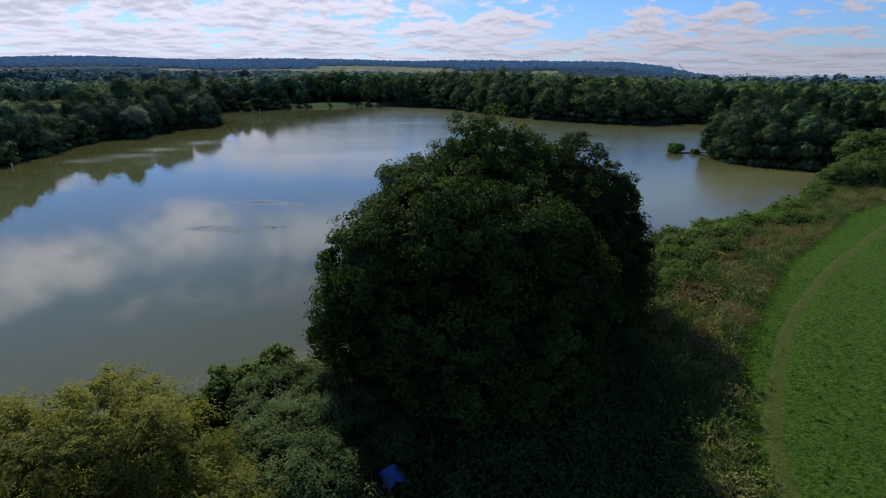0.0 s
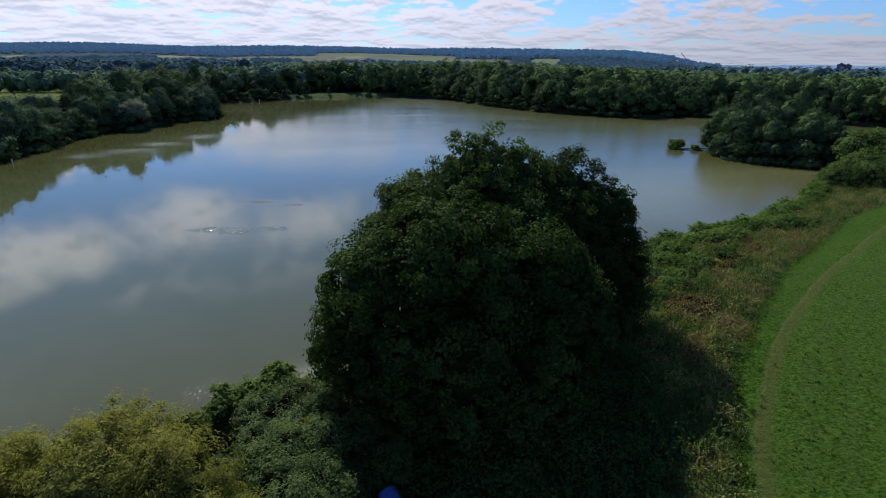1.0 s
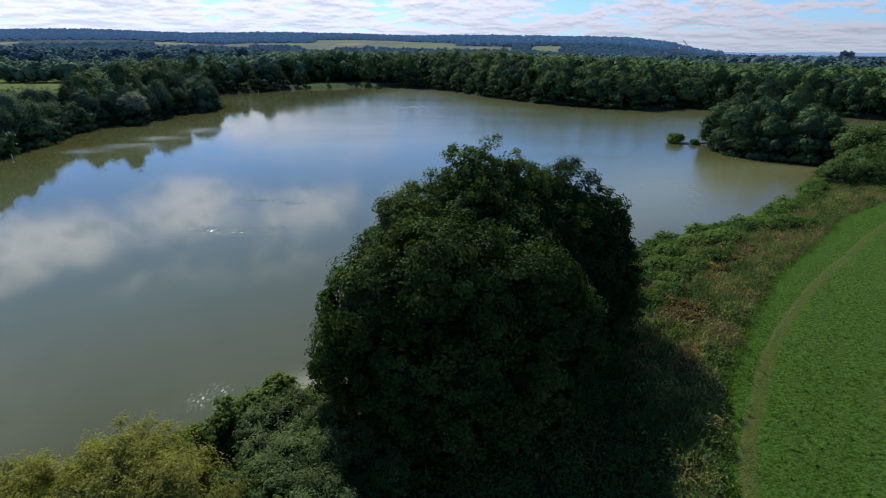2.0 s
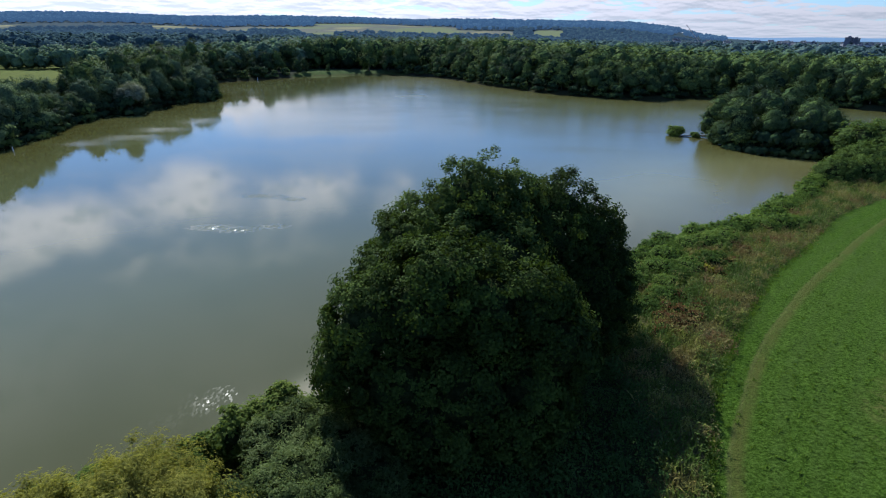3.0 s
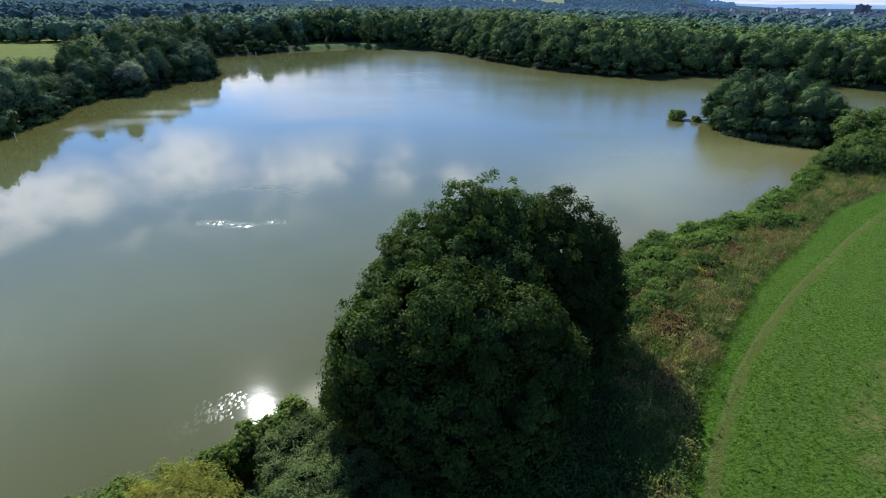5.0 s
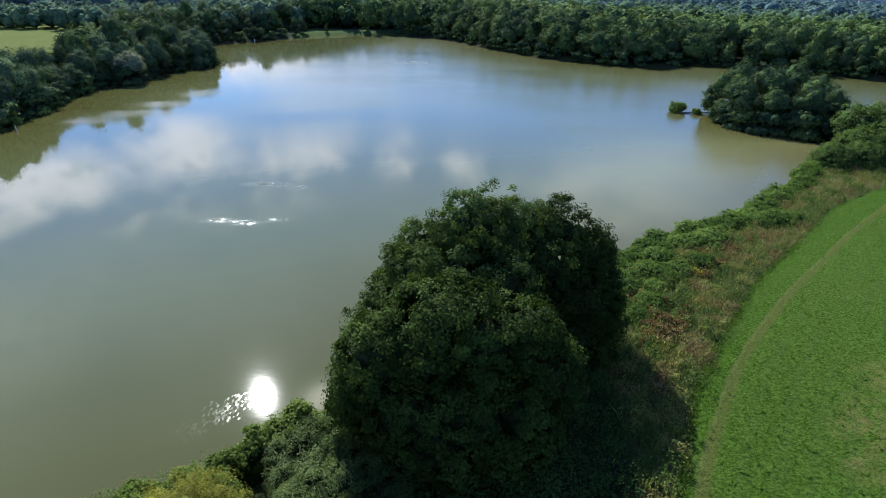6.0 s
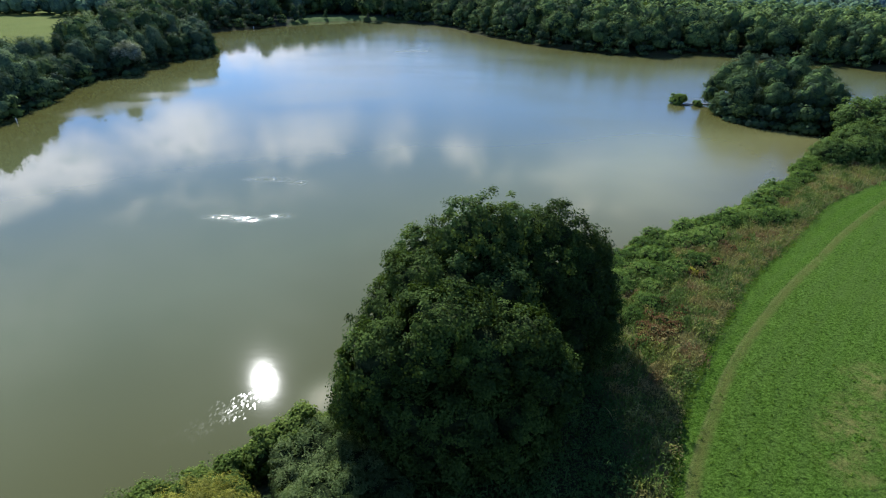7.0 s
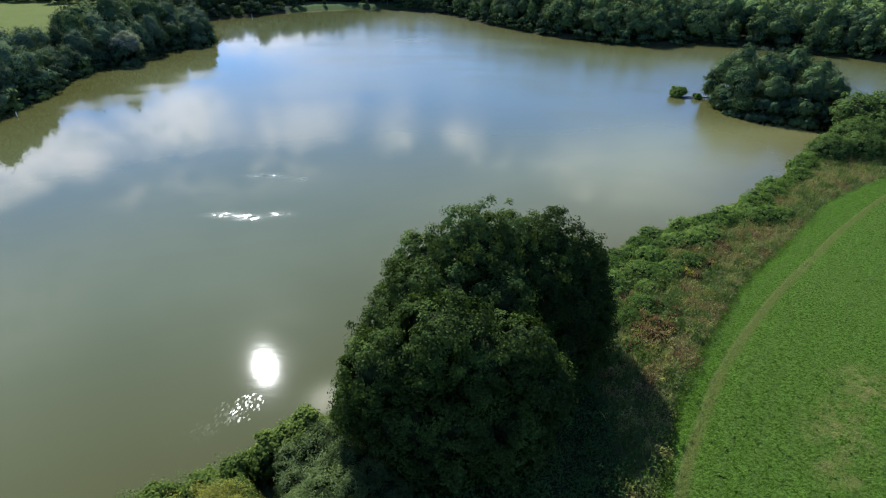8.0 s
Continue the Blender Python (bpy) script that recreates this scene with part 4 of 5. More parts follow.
ragwort = shrub("ragwort_clump", 37, 0.9, 1.5, 6, 60, 12, 0.20, 0.14, M_RAGWORT, "yellow flowering ragwort clump among brown herbs", 0.6, 3)
place(ragwort, [(22.9, 42.3, 0.95), (24.0, 41.9, 0.75), (22.0, 43.0, 0.6)], "verge ragwort")

big_sallow = shrub("willow_bush", 34, 5.4, 8.0, 9, 420, 24, 0.65, 0.36, M_OSIER, "large rounded green willow bush beside the inlet", 0.45)
place(big_sallow, [(69.5, 85, 0.9), (76.8, 90.5, 1.6), (61.6, 79.4, 0.74), (66.8, 80.2, 0.70), (86, 92, 1.1), (71, 79, 0.55), (80, 83, 0.75), (92, 95, 1.0), (89, 88, 0.8)], "inlet willows")


# ---- woods round the lake ----
WOOD_PUFF = (0.30, 1.1, 0.16, 0.22)        # leaves of far trees follow the rounding of their crown


def wood_tree(seed, h, w, n, low, label, material=None, name="tree", count=300, per=17, leaf=0.38, core=0.74):
    rng = np.random.default_rng(seed)
    return tree(name, seed, lobed(rng, h, w, n, low), h * 0.02, count, per, w * 0.10, leaf, material or M_WOOD, label, floor=0.2, narrow=0.7, core=core, inner=CANOPY[(material or M_WOOD).name], puff=WOOD_PUFF)


KINDS = [
    wood_tree(41, 13.5, 9.5, 7, 0.05, "broad dark green woodland tree leafy to the ground"),
    wood_tree(42, 15.5, 8.5, 7, 0.05, "tall dark green woodland tree with uneven crown"),
    wood_tree(43, 12.0, 10.0, 7, 0.0, "spreading green woodland tree hanging over the water"),
    wood_tree(44, 17.0, 8.0, 8, 0.15, "high narrow woodland tree with shaded trunk"),
    wood_tree(45, 14.5, 10.5, 8, 0.08, "large round-topped green woodland tree"),
    wood_tree(51, 13.5, 11.0, 6, 0.05, "dark green woodland tree at the far shore", count=170, per=12, leaf=0.58, core=0.78),
    wood_tree(52, 15.5, 10.5, 7, 0.10, "tall dark green woodland tree at the far shore", count=170, per=12, leaf=0.58, core=0.78),
    wood_tree(53, 14.0, 12.5, 7, 0.02, "broad green woodland tree at the far shore", count=170, per=12, leaf=0.58, core=0.78),
    wood_tree(55, 13.0, 10.0, 7, 0.03, "broad grey-green willow of the wooded west shore", M_WEST),
    wood_tree(56, 15.0, 9.6, 8, 0.06, "tall grey-green tree of the wooded west shore", M_WEST),
    wood_tree(54, 4.2, 5.0, 7, 0.0, "low green bush hanging over the waterline", name="waterline_bush", count=60, per=8, leaf=0.55, core=0.74),
]
PARK = [[] for _ in KINDS]
BUSH = len(KINDS) - 1
TALL = [13.5, 15.5, 12, 17, 14.5, 13.5, 15.5, 14, 13, 15, 4.2]


def stand(k, x, y, s, group):
    PARK[k].append((x, y, s, group))


def shore_row(pts, gap, back, rng, size, group, kinds=(0, 1, 2, 4)):
    """A line of trees just behind a bank."""
    for x, y in curve_through(pts, gap):
        low = 0.82 if x > 50 and y > 150 else 1.0
        k, s = kinds[rng.integers(len(kinds))], low * rng.uniform(*size)
        x, y = x + rng.uniform(-1, 1) + back[0], y + rng.uniform(-1.5, 1.5) + back[1]
        if x < -70 and y < 190:        # the wood thins out to low growth in front of the meadow
            most = 22.0 - 0.073 * math.hypot(x, y) + 7 * step(np.array(x / y), -0.73, -0.66)
            s = min(s, rng.uniform(0.82, 1.0) * float(most) / (TALL[k] + 0.5))
        stand(k, x, y, s, group)


rng = np.random.default_rng(9)
LEFT = [(-85, 62), (-84.5, 80), (-84, 91), (-84.5, 99), (-86, 110), (-88, 118), (-89.5, 126), (-89, 134), (-86, 145), (-83.5, 156), (-81, 167), (-80, 176)]
shore_row(LEFT, 6.0, (0, 0), rng, (0.5, 0.76), "west shore trees", (8, 9, 2))
for x, y, s in ((-77.6, 174.6, 0.72), (-77.2, 169.0, 0.66), (-81.5, 178.5, 0.85)):        # the point of the wood
    stand(8, x, y, s, "west shore trees")
shore_row(LEFT, 6.5, (-7, 0), rng, (0.72, 1.0), "west shore trees", (8, 9, 1, 3))
shore_row(LEFT, 7.0, (-15, 0), rng, (0.84, 1.1), "west shore trees", (5, 6, 7))
shore_row(LEFT[4:], 8.0, (-24, 2), rng, (0.7, 0.95), "west shore trees", (5, 6, 7))
FAR_L = [(-84, 182), (-94, 192), (-108, 200), (-103, 226), (-94, 243), (-84, 255), (-77, 264)]
shore_row(FAR_L, 6.5, (-2, 3), rng, (0.5, 0.8), "north-west shore trees", (5, 6, 7))
shore_row(FAR_L, 7.5, (-10, 10), rng, (0.7, 0.9), "north-west shore trees", (5, 6, 7))
shore_row(FAR_L, 7.5, (-18, 16), rng, (0.8, 1.0), "north-west shore trees", (5, 6, 7))
FAR = [(-84, 280), (-70, 294), (-46, 306), (-20, 300), (-4, 284), (7, 268), (18, 249), (28, 233), (38, 219), (46, 209), (55, 203), (64, 198), (74, 194), (84, 203), (95, 203), (108, 194), (121, 187), (131, 184), (138, 176), (150, 172), (175, 170)]
shore_row(FAR[4:], 6.0, (-0.5, -3), rng, (0.6, 0.95), "north shore trees", (5, 6, 7))
shore_row(FAR, 6.5, (1, 5), rng, (0.95, 1.18), "north shore trees", (5, 6, 7))
shore_row(FAR, 7.0, (3, 12), rng, (1.0, 1.22), "north shore trees", (5, 6, 7))
for x, y, s in ((-41, 288, 0.95), (-31, 289, 0.85), (-25, 289, 0.9), (-19, 287, 1.0), (-73, 266, 0.5), (-71, 272, 0.45), (-61, 279, 0.22)):
    stand(6, x, y, s, "north shore trees")
for x, y, s in ((-83.0, 138.4, 1.25), (-82.2, 142.6, 1.1), (-76.9, 176.4, 1.2), (-76.9, 172.0, 1.1), (-77.6, 167.5, 1.0)):
    stand(BUSH, x, y, s, "waterline bushes")
ISLE_T = [(60.5, 108, 0.76), (60, 116, 0.72), (64.5, 103.5, 0.58), (67, 112, 0.95), (67, 121, 0.80), (70.5, 101, 0.60), (74.5, 108, 0.80), (75.5, 117, 0.86), (75.8, 103.2, 0.58),
          (79, 115.5, 0.66), (85, 121, 0.62), (59.4, 104.5, 0.36), (68.4, 98.6, 0.42), (57.8, 110.5, 0.40)]
for i, (x, y, s) in enumerate(ISLE_T):
    stand((2, 0, 4)[i % 3], x, y, s, "island trees")

for pts in (LEFT, FAR_L, FAR[3:], ISLE[1:8]):
    for x, y in curve_through(pts, 5.0):
        b = float(bank(np.array([x]), np.array([y]))[0])
        g = 0.5 * (bank(np.array([x + 1, x]), np.array([y, y + 1])) - b)
        n = math.hypot(g[0], g[1]) + 1e-6
        d = -b - rng.uniform(1.8, 3.0)
        stand(BUSH, x + g[0] / n * d, y + g[1] / n * d, rng.uniform(0.7, 1.25), "waterline bushes")

for k, spots in enumerate(PARK):
    for i, (x, y, s, g) in enumerate(spots):
        m = pose(x, y, ground_z(x, y) - 0.1, 0, 0, (x * 37 + y * 53) % 360) @ Matrix.Scale(s, 4)
        ob = KINDS[k] if i == 0 else copy_thing(KINDS[k], pose(0, 0, 0))
        ob.matrix_basis = m
        tagged(ob, group=g)
white_tree = wood_tree(46, 8.6, 8.0, 7, 0.52, "silvery white-leaved willow among dark trees", M_PALE, "white_willow")
on_ground(white_tree, -83.4, 140.6, 40, 0.9)


# ---- low bush on a sunken log off the island ----
log_v, log_f = tube([(52.0, 118.2, 0.02), (54.5, 118.0, 0.16), (57.2, 117.4, 0.30), (59.5, 116.6, 0.5)], [0.10, 0.14, 0.18, 0.22], 8)
tagged(new("fallen_log", mesh_of("fallen_log", log_v, log_f, M_DEAD, True)), "grey fallen log reaching from the island into water", "log")
islet = shrub("islet_bush", 35, 2.3, 4.0, 7, 130, 40, 0.42, 0.24, M_BRAMBLE, "small green bush growing on a half-sunken log", 0.6)
islet.matrix_basis = pose(52.8, 119.0, 0.0, 0, 0, 30) @ Matrix.Scale(0.92, 4)
low_bush = copy_thing(islet, pose(56.6, 117.4, -0.05, 0, 0, 140) @ Matrix.Scale(0.52, 4))
low_bush.matrix_basis = pose(56.6, 117.4, -0.05, 0, 0, 140) @ Matrix.Scale(0.52, 4)


# ---- distant woods: more than could be counted ----
def far_woods(name, seed, spots, sizes, quads, leaf, material, label, up=0.35):
    rng = np.random.default_rng(seed)
    n = len(spots)
    rep = np.repeat(np.arange(n), quads)
    d = unit(rng.normal(size=(n * quads, 3)))
    d[:, 2] = np.abs(d[:, 2]) * 1.35 - 0.40
    lump = 1 + 0.22 * np.sin(d[:, 0] * 5 + rep) * np.cos(d[:, 1] * 4 + rep * 1.7)
    w = sizes[rep, None] * np.array((0.44, 0.44, 0.42))
    pos = spots[rep] + d * w * lump[:, None] * rng.uniform(0.85, 1.05, (n * quads, 1))
    pos[:, 2] += sizes[rep] * 0.55
    v, f = leaves(rng, pos, d + (0, 0, up) + rng.normal(size=d.shape) * (0.30 if quads > 50 else 0.10), leaf * sizes[rep] * rng.uniform(0.7, 1.4, len(rep)), 0.9)
    bits = []
    for p, h in zip(spots, sizes):
        bits.append(blob(rng, p + (0, 0, h * 0.42), np.array((0.34, 0.34, 0.41)) * h, 0))
        for i in range(5):        # the boughs of each crown
            a, w = rng.uniform(0, 2 * math.pi), h * rng.uniform(0.15, 0.25)
            r = h * rng.uniform(0.10, 0.30)
            bits.append(blob(rng, p + (r * math.cos(a), r * math.sin(a), h * rng.uniform(0.50, 0.80) - r * 0.4), np.array((w, w, w * rng.uniform(0.8, 1.2))), 0, 0.10))
    tv, tf = join(bits)
    v, f = np.concatenate([v, tv]), [f, tf + len(v)]
    tagged(new(name, mesh_of(name, v, f, material, True, second=CANOPY[material.name])), label, "woodland", kind="stuff")


def lumpy_woods(name, seed, spots, sizes, material, label):
    """Crowns kilometres away: each an uneven lump or two that runs into the next."""
    rng = np.random.default_rng(seed)
    bits = []
    for p, h in zip(spots, sizes):
        for i in range(2):
            q = p + (rng.uniform(-0.3, 0.3) * h, rng.uniform(-0.3, 0.3) * h, h * rng.uniform(0.40, 0.58))
            w = h * rng.uniform(0.34, 0.56)
            bits.append(blob(rng, q, np.array((w, w, h * rng.uniform(0.34, 0.46))), 0, 0.08))
    tagged(new(name, mesh_of(name, *join(bits), CANOPY[material.name], True)), label, "woodland", kind="stuff")


def scatter(seed, box, gap, keep):
    rng = np.random.default_rng(seed)
    x0, x1, y0, y1 = box
    gx, gy = np.meshgrid(np.arange(x0, x1, gap), np.arange(y0, y1, gap))
    x, y = gx.ravel() + rng.uniform(-0.45, 0.45, gx.size) * gap, gy.ravel() + rng.uniform(-0.45, 0.45, gx.size) * gap
    k = keep(x, y)
    return x[k], y[k], rng


def near_wood(x, y):
    u = x / np.maximum(y, 1)
    b = bank(x, y)
    ok = (b < -16) & (np.abs(u) < 1.15) & (y > 120)
    return ok & ~((x < -95) & (y < 205)) & ~((x < -112) & (y < 254)) & ~((x < -40) & (x > -77) & (y < 294))


x, y, rng = scatter(61, (-420, 520, 120, 430), 8.2, near_wood)
tall = rng.uniform(12.5, 18, len(x)) * np.interp(x / y, [-0.5, -0.3, 0.1, 0.3, 0.5], [0.64, 0.9, 1.04, 0.9, 0.80])
back = (x / y < -0.25) | (np.hypot(x, y) > 330)
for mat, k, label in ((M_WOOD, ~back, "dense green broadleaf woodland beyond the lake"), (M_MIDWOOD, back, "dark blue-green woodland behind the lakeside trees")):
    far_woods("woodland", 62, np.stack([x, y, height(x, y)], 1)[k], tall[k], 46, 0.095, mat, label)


def patchy(lo, hi, cut):
    def keep(x, y):
        r = np.hypot(x, y)
        u = x / np.maximum(y, 1)
        m = np.sin(x * 0.011 + 0.6) * np.sin(y * 0.0095 + x * 0.003) + 0.6 * np.sin(x * 0.023 + y * 0.017)
        return (r > lo) & (r < hi) & (np.abs(u) < 1.12) & (m > cut) & ((u < 0.50) | (u > 0.82) | (r < 1700)) & ((r < 1150) | (u < 0.40) | (m > 0.55)) & (pasture(x, y) < 0.3)
    return keep


x, y, rng = scatter(63, (-900, 1000, 250, 1050), 11, patchy(390, 1050, -0.8))
near = np.hypot(x, y) < 620
tall = rng.uniform(10, 18, len(x))
spots = np.stack([x, y, height(x, y)], 1)
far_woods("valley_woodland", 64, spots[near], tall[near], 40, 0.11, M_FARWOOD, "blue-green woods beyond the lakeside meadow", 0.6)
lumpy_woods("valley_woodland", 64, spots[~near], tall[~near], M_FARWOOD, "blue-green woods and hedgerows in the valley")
x, y, rng = scatter(65, (-2300, 2300, 700, 2500), 21, patchy(1050, 2500, -0.75))
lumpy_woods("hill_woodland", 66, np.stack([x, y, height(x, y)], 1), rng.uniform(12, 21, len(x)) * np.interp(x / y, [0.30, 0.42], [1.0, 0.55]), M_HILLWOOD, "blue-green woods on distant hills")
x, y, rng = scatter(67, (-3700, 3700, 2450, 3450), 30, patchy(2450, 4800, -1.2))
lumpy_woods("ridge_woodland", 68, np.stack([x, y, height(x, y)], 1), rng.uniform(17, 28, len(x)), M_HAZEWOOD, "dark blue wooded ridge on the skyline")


# ---- rank herbs of the verge, grass of the meadow ----
def blades(rng, x, y, z, h, lean, wide):
    """Narrow upright leaves, bent at the tip."""
    n = len(x)
    a = rng.uniform(0, 2 * math.pi, n)
    side = np.stack([np.cos(a), np.sin(a), np.zeros(n)], 1)
    tip = np.stack([rng.normal(size=n), rng.normal(size=n), np.zeros(n)], 1) * (lean * h)[:, None]
    p = np.stack([x, y, z], 1)
    v = np.empty((n, 4, 3))
    v[:, 0] = p - (0, 0, 0.03)
    v[:, 1] = p + tip * 0.4 + side * wide[:, None] + np.stack([0 * h, 0 * h, h * 0.6], 1)
    v[:, 2] = p + tip + np.stack([0 * h, 0 * h, h], 1)
    v[:, 3] = p + tip * 0.4 - side * wide[:, None] + np.stack([0 * h, 0 * h, h * 0.6], 1)
    return v.reshape(-1, 3), np.arange(4 * n).reshape(n, 4)


def build_verge():
    rng = np.random.default_rng(71)
    x, y = rng.uniform(-8, 72, 330000), rng.uniform(-6, 84, 330000)
    e = dist_to(EDGE_C, x, y, False, True)
    near = (e < 0.15) & (e > -17)
    x, y, e = x[near], y[near], e[near]
    b = bank(x, y)
    ok = (b < -0.3) & (x - 0.9 * np.maximum(y, 4) < 4)
    thin = rng.random(len(x)) < np.clip(1.25 - np.hypot(x, y) / 120, 0.2, 1)
    ok &= thin
    x, y, e, b = x[ok], y[ok], e[ok], b[ok]
    tall = np.array([0.5 + 0.5 * noise.noise((u * 0.45, w * 0.45, 2.2)) for u, w in zip(x, y)])
    h = (0.30 + 0.75 * tall) * rng.uniform(0.6, 1.2, len(x)) * np.clip(-e / 0.8 + 0.35, 0.35, 1)
    z = height(x, y, b)
    # rough oval of the alders' shadow; herbs inside it get the darker colour
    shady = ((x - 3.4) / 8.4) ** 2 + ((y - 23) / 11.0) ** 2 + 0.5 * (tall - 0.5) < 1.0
    for name, mat, label, k in (("rank_herbs", M_HERB, "tangled brown, green and dock-red herbs on the verge", ~shady), ("nettles", M_SHADE_HERB, "green undergrowth coloured dark for the shade under the alders", shady)):
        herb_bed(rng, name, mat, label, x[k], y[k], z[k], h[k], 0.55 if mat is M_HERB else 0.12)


def mounds(rng, x, y, z, r, h, per):
    """Low leafy heaps, such as docks, bindweed and other rank herbs make."""
    n = len(x)
    rep = np.repeat(np.arange(n), per)
    d = unit(rng.normal(size=(n * per, 3)))
    d[:, 2] = np.abs(d[:, 2])
    lump = 1 + 0.2 * np.sin(d[:, 0] * 6 + rep) * np.sin(d[:, 1] * 5 + rep * 1.3)
    at = np.stack([x[rep] + d[:, 0] * r[rep] * lump, y[rep] + d[:, 1] * r[rep] * lump, z[rep] + d[:, 2] * h[rep] * lump * rng.uniform(0.8, 1.1, n * per)], 1)
    return leaves(rng, at, d + (0, 0, 0.5) + rng.normal(size=d.shape) * 0.5, rng.uniform(0.08, 0.19, n * per), 0.6)


def herb_bed(rng, name, mat, label, x, y, z, h, grassy):
    """Upright blades, loose leaves at all heights, and leafy heaps; grassy: the share of blades."""
    g = rng.random(len(x)) < grassy
    v1, f1 = blades(rng, x[g], y[g], z[g], h[g], np.full(g.sum(), 0.35), 0.02 + 0.035 * rng.random(g.sum()))
    k = rng.random(len(x)) < 0.9
    at = np.stack([x[k] + rng.normal(size=k.sum()) * 0.1, y[k] + rng.normal(size=k.sum()) * 0.1, z[k] + h[k] * rng.uniform(0.4, 1.0, k.sum())], 1)
    v2, f2 = leaves(rng, at, rng.normal(size=at.shape) * 0.6 + (0, 0, 1), rng.uniform(0.07, 0.19, len(at)), 0.6)
    pick = rng.choice(len(x), int(len(x) / (36 if grassy > 0.3 else 20)), replace=False)
    size = rng.uniform(0.30, 0.85, len(pick))
    v, f = join([(v1, f1), (v2, f2), mounds(rng, x[pick], y[pick], z[pick], size, size * rng.uniform(0.9, 2.1, len(pick)), 64)])
    tagged(new(name, mesh_of(name, v, f, mat)), label, "undergrowth", kind="stuff")


def build_grass():
    rng = np.random.default_rng(72)
    x, y = rng.uniform(8, 70, 260000), rng.uniform(4, 72, 260000)
    e = dist_to(EDGE_C, x, y, False, True)
    t = np.abs(dist_to(TRACK_C, x, y, False))
    r = np.hypot(x, y)
    ok = (e > -0.1) & ((e < 0.5) | (rng.random(len(x)) < 0.03)) & (r < 75) & (x < y * 1.25 + 6) & ((t > 0.45) | (rng.random(len(x)) < 0.3)) & (rng.random(len(x)) < np.clip(1.5 - r / 55, 0.15, 1))
    x, y, r = x[ok], y[ok], r[ok]
    h = rng.uniform(0.04, 0.09, len(x)) * (1 + 1.0 * (e[ok] < 1.0))
    v, f = blades(rng, x, y, height(x, y), h, np.full(len(x), 0.9), 0.025 + 0.035 * rng.random(len(x)))
    # coarse tufts that the mower has left
    pick = rng.choice(len(x), min(2600, len(x)), replace=False)
    patch = np.array([noise.noise((u * 0.16, w * 0.16, 5.5)) for u, w in zip(x[pick], y[pick])])
    pick = pick[rng.random(len(pick)) < 0.03 + 0.8 * np.clip(patch, 0, 1) + 0.4 * (np.hypot(x[pick] - 27, y[pick] - 24) < 6)]
    rep = np.repeat(pick, 6)
    tx, ty = x[rep] + rng.normal(size=len(rep)) * 0.09, y[rep] + rng.normal(size=len(rep)) * 0.06
    tuft = blades(rng, tx, ty, height(tx, ty), rng.uniform(0.09, 0.19, len(rep)), np.full(len(rep), 0.45), 0.02 + 0.03 * rng.random(len(rep)))
    v, f = join([(v, f), tuft])
    tagged(new("meadow_grass", mesh_of("meadow_grass", v, f, M_GRASS)), "short green mown grass of the meadow", "grass", kind="stuff")


def build_fringe():
    """Low herbs and sedge on the open bank beyond the willow."""
    rng = np.random.default_rng(73)
    x, y = rng.uniform(-22, -8, 26000), rng.uniform(10, 21.5, 26000)
    b = bank(x, y)
    ok = (b < -0.15) & (b > -3.4)
    x, y, b = x[ok], y[ok], b[ok]
    h = rng.uniform(0.25, 0.75, len(x)) * (1 + 0.9 * (rng.random(len(x)) > 0.97))
    herb_bed(rng, "bank_herbs", M_REED, "bright green sedge and herbs along the lake bank", x, y, height(x, y, b), h, 0.5)


build_verge()
build_fringe()
build_grass()


# ---- small things on the shores ----
def tarpaulin(name, w, d, seed, label, category):
    """A crumpled sheet, with thickness, sagging between its corners."""
    bm = bmesh.new()
    n = 10
    vs = [[bm.verts.new(((i / n - 0.5) * w, (j / n - 0.5) * d, 0.30 * math.sin(math.pi * i / n) + 0.10 * noise.noise((i * 0.45, j * 0.5, seed)))) for i in range(n + 1)] for j in range(n + 1)]
    for j in range(n):
        for i in range(n):
            bm.faces.new((vs[j][i], vs[j][i + 1], vs[j + 1][i + 1], vs[j + 1][i]))
    bmesh.ops.solidify(bm, geom=bm.faces[:], thickness=0.02)
    for f in bm.faces:
        f.smooth = True
    return tagged(new(name, bm_mesh(name, bm, M_TARP)), label, category)


tarp = tarpaulin("tarpaulin", 0.84, 0.80, 4.0, "crumpled bright blue tarpaulin lying under the alders", "tarpaulin")
tarp.matrix_basis = pose(-1.5, 15.2, ground_z(-1.5, 15.2) + 0.66, 12, 6, 32)


def upturned_boat():
    """A small blue dinghy lying keel up: a hull of ribs, tapered to the bow, and a keel."""
    thing = tagged(new("dinghy"), "small upturned blue dinghy on the wooded bank", "boat")
    bm = bmesh.new()
    rows = []
    for i in range(9):
        t = i / 8
        half = 0.62 * math.sin(math.pi * (0.18 + 0.82 * (1 - t)) * 0.5 + 0.2) * (1 - t ** 3)
        rows.append([bm.verts.new((2.6 * (t - 0.5), half * math.cos(a), 0.06 + 0.52 * math.sin(a) ** 0.7)) for a in [math.pi * k / 8 for k in range(9)]])
    for r0, r1 in zip(rows, rows[1:]):
        for k in range(8):
            bm.faces.new((r0[k], r0[k + 1], r1[k + 1], r1[k]))
    bm.faces.new(rows[0])
    part("hull", bm_mesh("hull", bm, M_TARP), thing)
    v, f = tube([(-1.25, 0, 0.60), (0.3, 0, 0.61), (1.25, 0, 0.30)], [0.035, 0.035, 0.02], 6)
    part("keel", mesh_of("keel", v, f, M_WHITE), thing, "white painted keel")
    return thing


boat = upturned_boat()
boat.matrix_basis = pose(82.9, 110.9, ground_z(82.9, 110.9), 0, 0, 35)


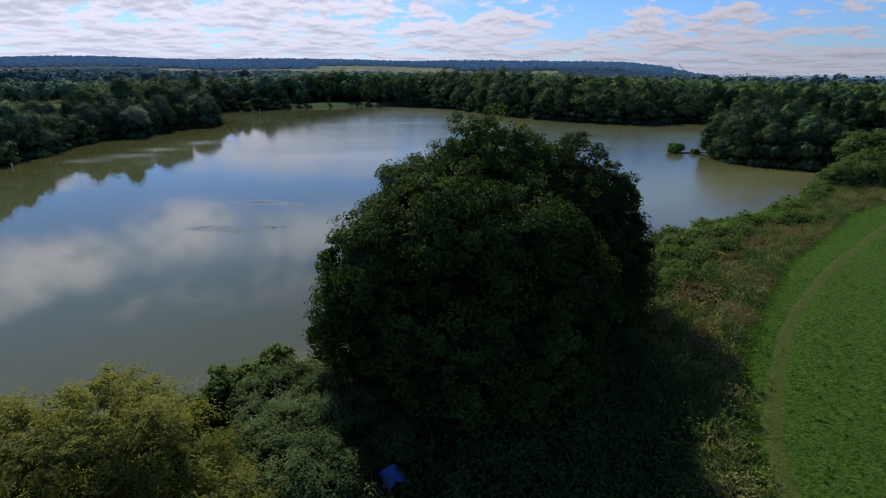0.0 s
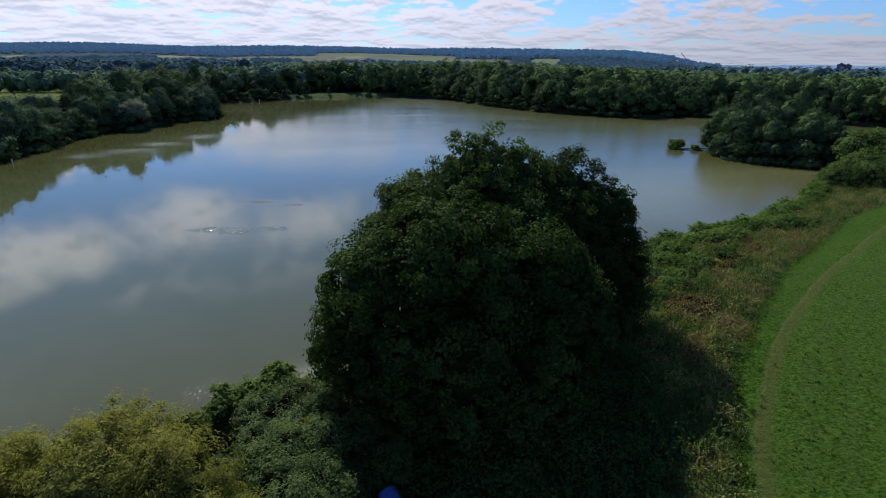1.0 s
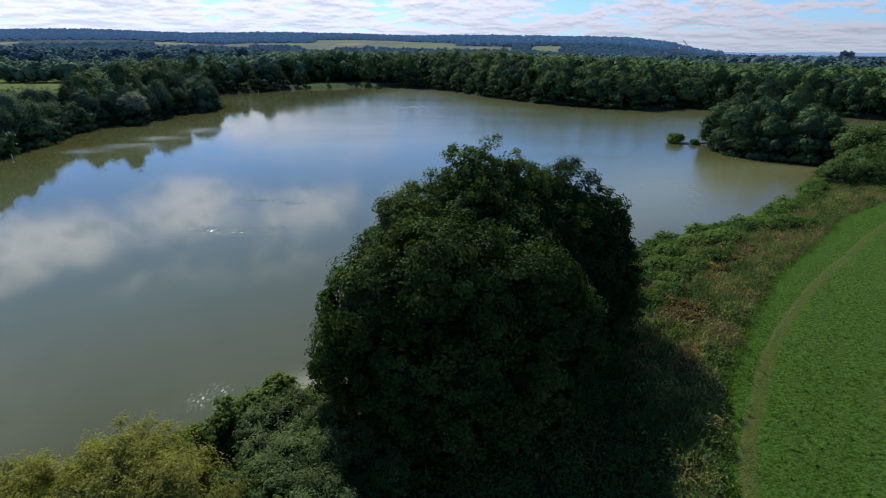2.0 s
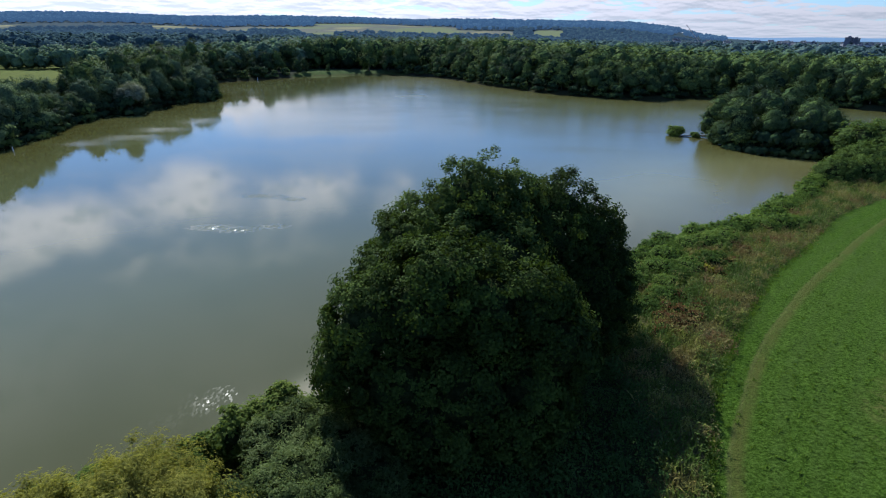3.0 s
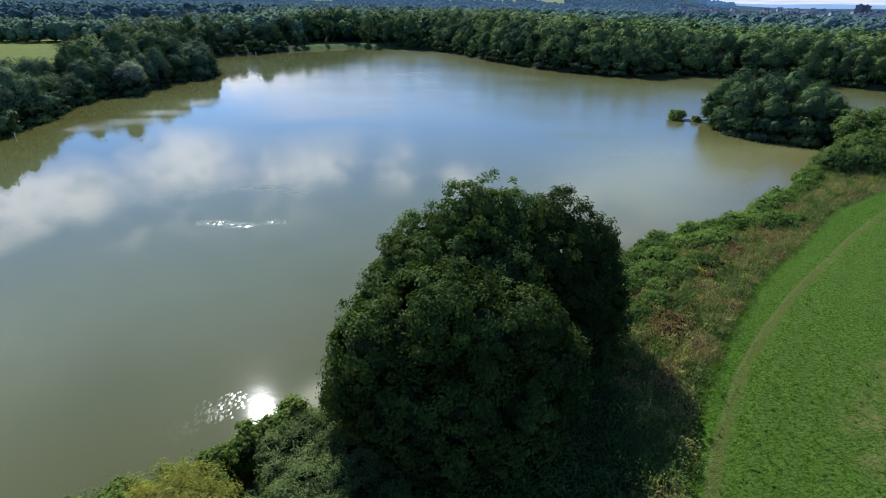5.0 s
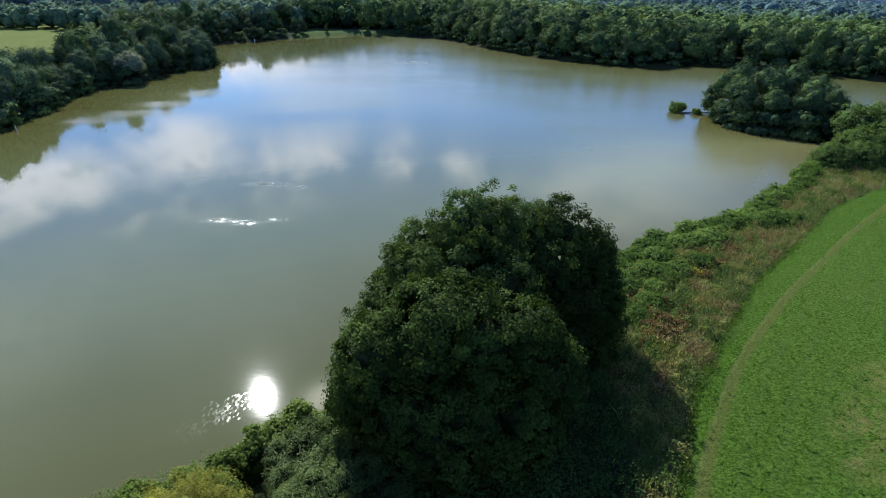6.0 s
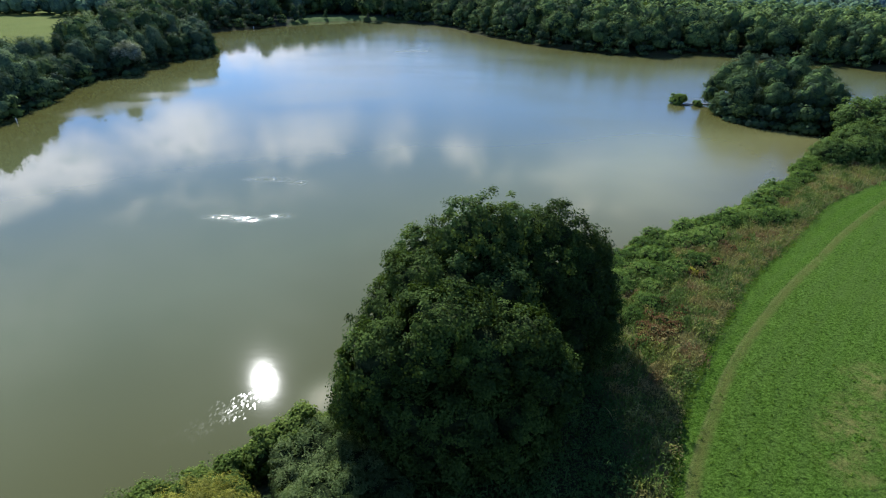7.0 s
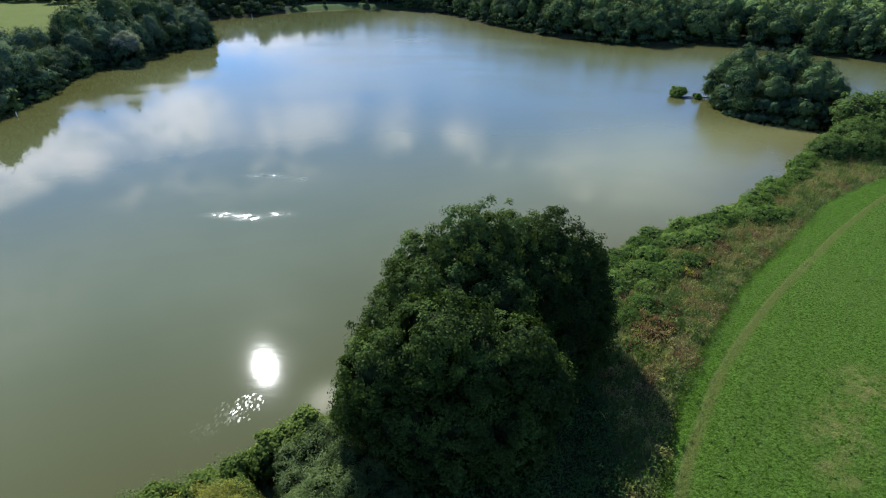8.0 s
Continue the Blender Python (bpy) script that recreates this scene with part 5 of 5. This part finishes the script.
def post(h, r, label):
    v, f = tube([(0, 0, -0.6), (0, 0, h * 0.96), (0, 0, h)], [r, r * 0.95, r * 0.5], 8)
    return tagged(new("mooring_post", mesh_of("mooring_post", v, f, M_WHITE)), label, "post")


post(0.8, 0.09, "white painted mooring post at the water's edge").matrix_basis = pose(-77.8, 92.2, 0, 0, 0, 0)
post(1.1, 0.14, "white painted post standing in shallow water").matrix_basis = pose(-84.6, 241.6, 0, 0, 0, 0)


def dead_tree():
    """A bare, grey, forked tree."""
    rng = np.random.default_rng(81)
    thing = tagged(new("dead_tree"), "bare grey dead tree with forked branches", "tree")
    v, f = tube([(0, 0, 0), (0.2, 0, 3), (0.1, 0.2, 6), (0.5, 0.3, 9.5)], [0.25, 0.2, 0.14, 0.05], 7)
    part("trunk", mesh_of("trunk", v, f, M_DEAD, True), thing)
    for i in range(9):
        a, z = i * 2.4, 4 + 0.55 * i
        p = np.array((0.15, 0.1, z))
        q = p + (1.5 * math.cos(a), 1.5 * math.sin(a), 1.3)
        e = q + rng.normal(size=3) * 0.4 + (0.5 * math.cos(a), 0.5 * math.sin(a), 1.4)
        v, f = tube([p, (p + q) / 2 + (0, 0, 0.15), q, e], [0.09, 0.07, 0.05, 0.015], 5)
        part("branch", mesh_of("branch", v, f, M_DEAD, True), thing)
    return thing


on_ground(dead_tree(), -92.5, 101)


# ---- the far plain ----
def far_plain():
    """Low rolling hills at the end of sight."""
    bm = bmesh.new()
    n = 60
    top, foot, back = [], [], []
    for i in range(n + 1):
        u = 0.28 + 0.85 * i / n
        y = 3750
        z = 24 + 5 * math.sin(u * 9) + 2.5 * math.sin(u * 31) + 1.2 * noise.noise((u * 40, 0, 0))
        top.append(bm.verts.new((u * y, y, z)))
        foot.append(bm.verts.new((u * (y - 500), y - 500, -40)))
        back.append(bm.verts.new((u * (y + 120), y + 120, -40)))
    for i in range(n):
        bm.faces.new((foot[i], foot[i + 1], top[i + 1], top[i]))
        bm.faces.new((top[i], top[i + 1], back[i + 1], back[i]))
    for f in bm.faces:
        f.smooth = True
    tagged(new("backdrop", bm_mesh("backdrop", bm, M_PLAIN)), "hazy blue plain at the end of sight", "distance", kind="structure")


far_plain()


# ---- far town ----
def box_mesh(name, x0, x1, y0, y1, z0, z1, mat):
    bm = bmesh.new()
    bmesh.ops.create_cube(bm, size=1.0)
    for v in bm.verts:
        v.co = ((x0 + x1) / 2 + v.co.x * (x1 - x0), (y0 + y1) / 2 + v.co.y * (y1 - y0), (z0 + z1) / 2 + v.co.z * (z1 - z0))
    return bm_mesh(name, bm, mat)


def tower_block():
    """A flat-roofed slab of flats with a stair core and rows of windows on the side that faces the lake."""
    thing = tagged(new("tower_block"), "distant grey concrete tower block above trees", "building")
    part("wall", box_mesh("wall", -11, 11, 0, 14, 0, 46, M_CONCRETE), thing)
    part("roof", box_mesh("roof", -11.4, 11.4, -0.4, 14.4, 46.05, 47.0, M_SLATE), thing)
    part("lift_house", box_mesh("lift_house", -3, 3, 4, 10, 47.05, 50, M_CONCRETE), thing)
    pane = box_mesh("window", -1.3, 1.3, -0.12, 0.05, -0.8, 0.8, M_PANE)
    for fl in range(6, 15):
        for k in range(5):
            part("window", pane, thing).location = (-8.4 + k * 4.2, 0, 1.6 + fl * 3.0)
    return thing


tower = tower_block()
tower.matrix_basis = pose(1085, 1500, ground_z(1085, 1500) - 23, 0, 0, 40)
copy_thing(tower, pose(1112, 1512, ground_z(1112, 1512) - 25, 0, 0, 40))


def crane():
    thing = tagged(new("tower_crane"), "distant red steel crane with raised jib", "crane")

    def lattice(name, a, b, w):
        a, b = np.array(a, float), np.array(b, float)
        bits = []
        for sx, sy in ((-1, -1), (1, -1), (1, 1), (-1, 1)):
            o = np.array((sx * w, sy * w, 0))
            bits.append(tube([a + o, b + o], [0.2, 0.2], 4))
        for i in range(10):
            p, q = a + (b - a) * i / 10, a + (b - a) * (i + 1) / 10
            bits.append(tube([p + (-w, -w, 0), q + (w, -w, 0)], [0.14, 0.14], 4))
        part(name, mesh_of(name, *join(bits), M_STEEL), thing)

    lattice("mast", (0, 0, 0), (0, 0, 8), 1.0)
    lattice("jib", (0, 0, 8), (-46, 0, 54), 0.7)
    lattice("counter_jib", (0, 0, 8), (10, 0, 9), 0.8)
    part("counterweight", box_mesh("counterweight", 8, 11, -1.2, 1.2, 4.4, 8.4, M_CONCRETE), thing)
    return thing


crane().matrix_basis = pose(662, 1456, ground_z(662, 1456) - 0.5, 0, 0, 0)


def house():
    thing = tagged(new("house"), "distant pale plastered house with pitched slate roof", "house")
    part("wall", box_mesh("wall", -5, 5, -4, 4, 0, 5.6, M_BRICK), thing)
    bm = bmesh.new()
    p = [bm.verts.new(c) for c in ((-5.5, -4.6, 5.5), (5.5, -4.6, 5.5), (5.5, 4.6, 5.5), (-5.5, 4.6, 5.5), (-5.5, 0, 9.2), (5.5, 0, 9.2))]
    for f in ((0, 1, 5, 4), (2, 3, 4, 5), (1, 2, 5), (3, 0, 4), (3, 2, 1, 0)):
        bm.faces.new([p[i] for i in f])
    part("roof", bm_mesh("roof", bm, M_SLATE), thing)
    part("chimney", box_mesh("chimney", 3, 4, -0.5, 0.5, 8, 10.6, M_BRICK), thing)
    pane = box_mesh("window", -0.7, 0.7, -0.08, 0.05, -0.6, 0.6, M_PANE)
    for wx in (-3, 0, 3):
        for wz in (1.6, 4.2):
            part("window", pane, thing).location = (wx, -4.0, wz)
    return thing


home = house()
rng = np.random.default_rng(83)
for i in range(110):
    u, d = rng.uniform(0.30, 0.85), rng.uniform(1150, 2000)
    x, y = u * d, d
    m = pose(x, y, ground_z(x, y) - 0.2, 0, 0, rng.uniform(-40, 40)) @ Matrix.Scale(rng.uniform(0.9, 1.5), 4)
    ob = home if i == 0 else copy_thing(home, pose(0, 0, 0))
    ob.matrix_basis = m
    tagged(ob, group="far town houses")
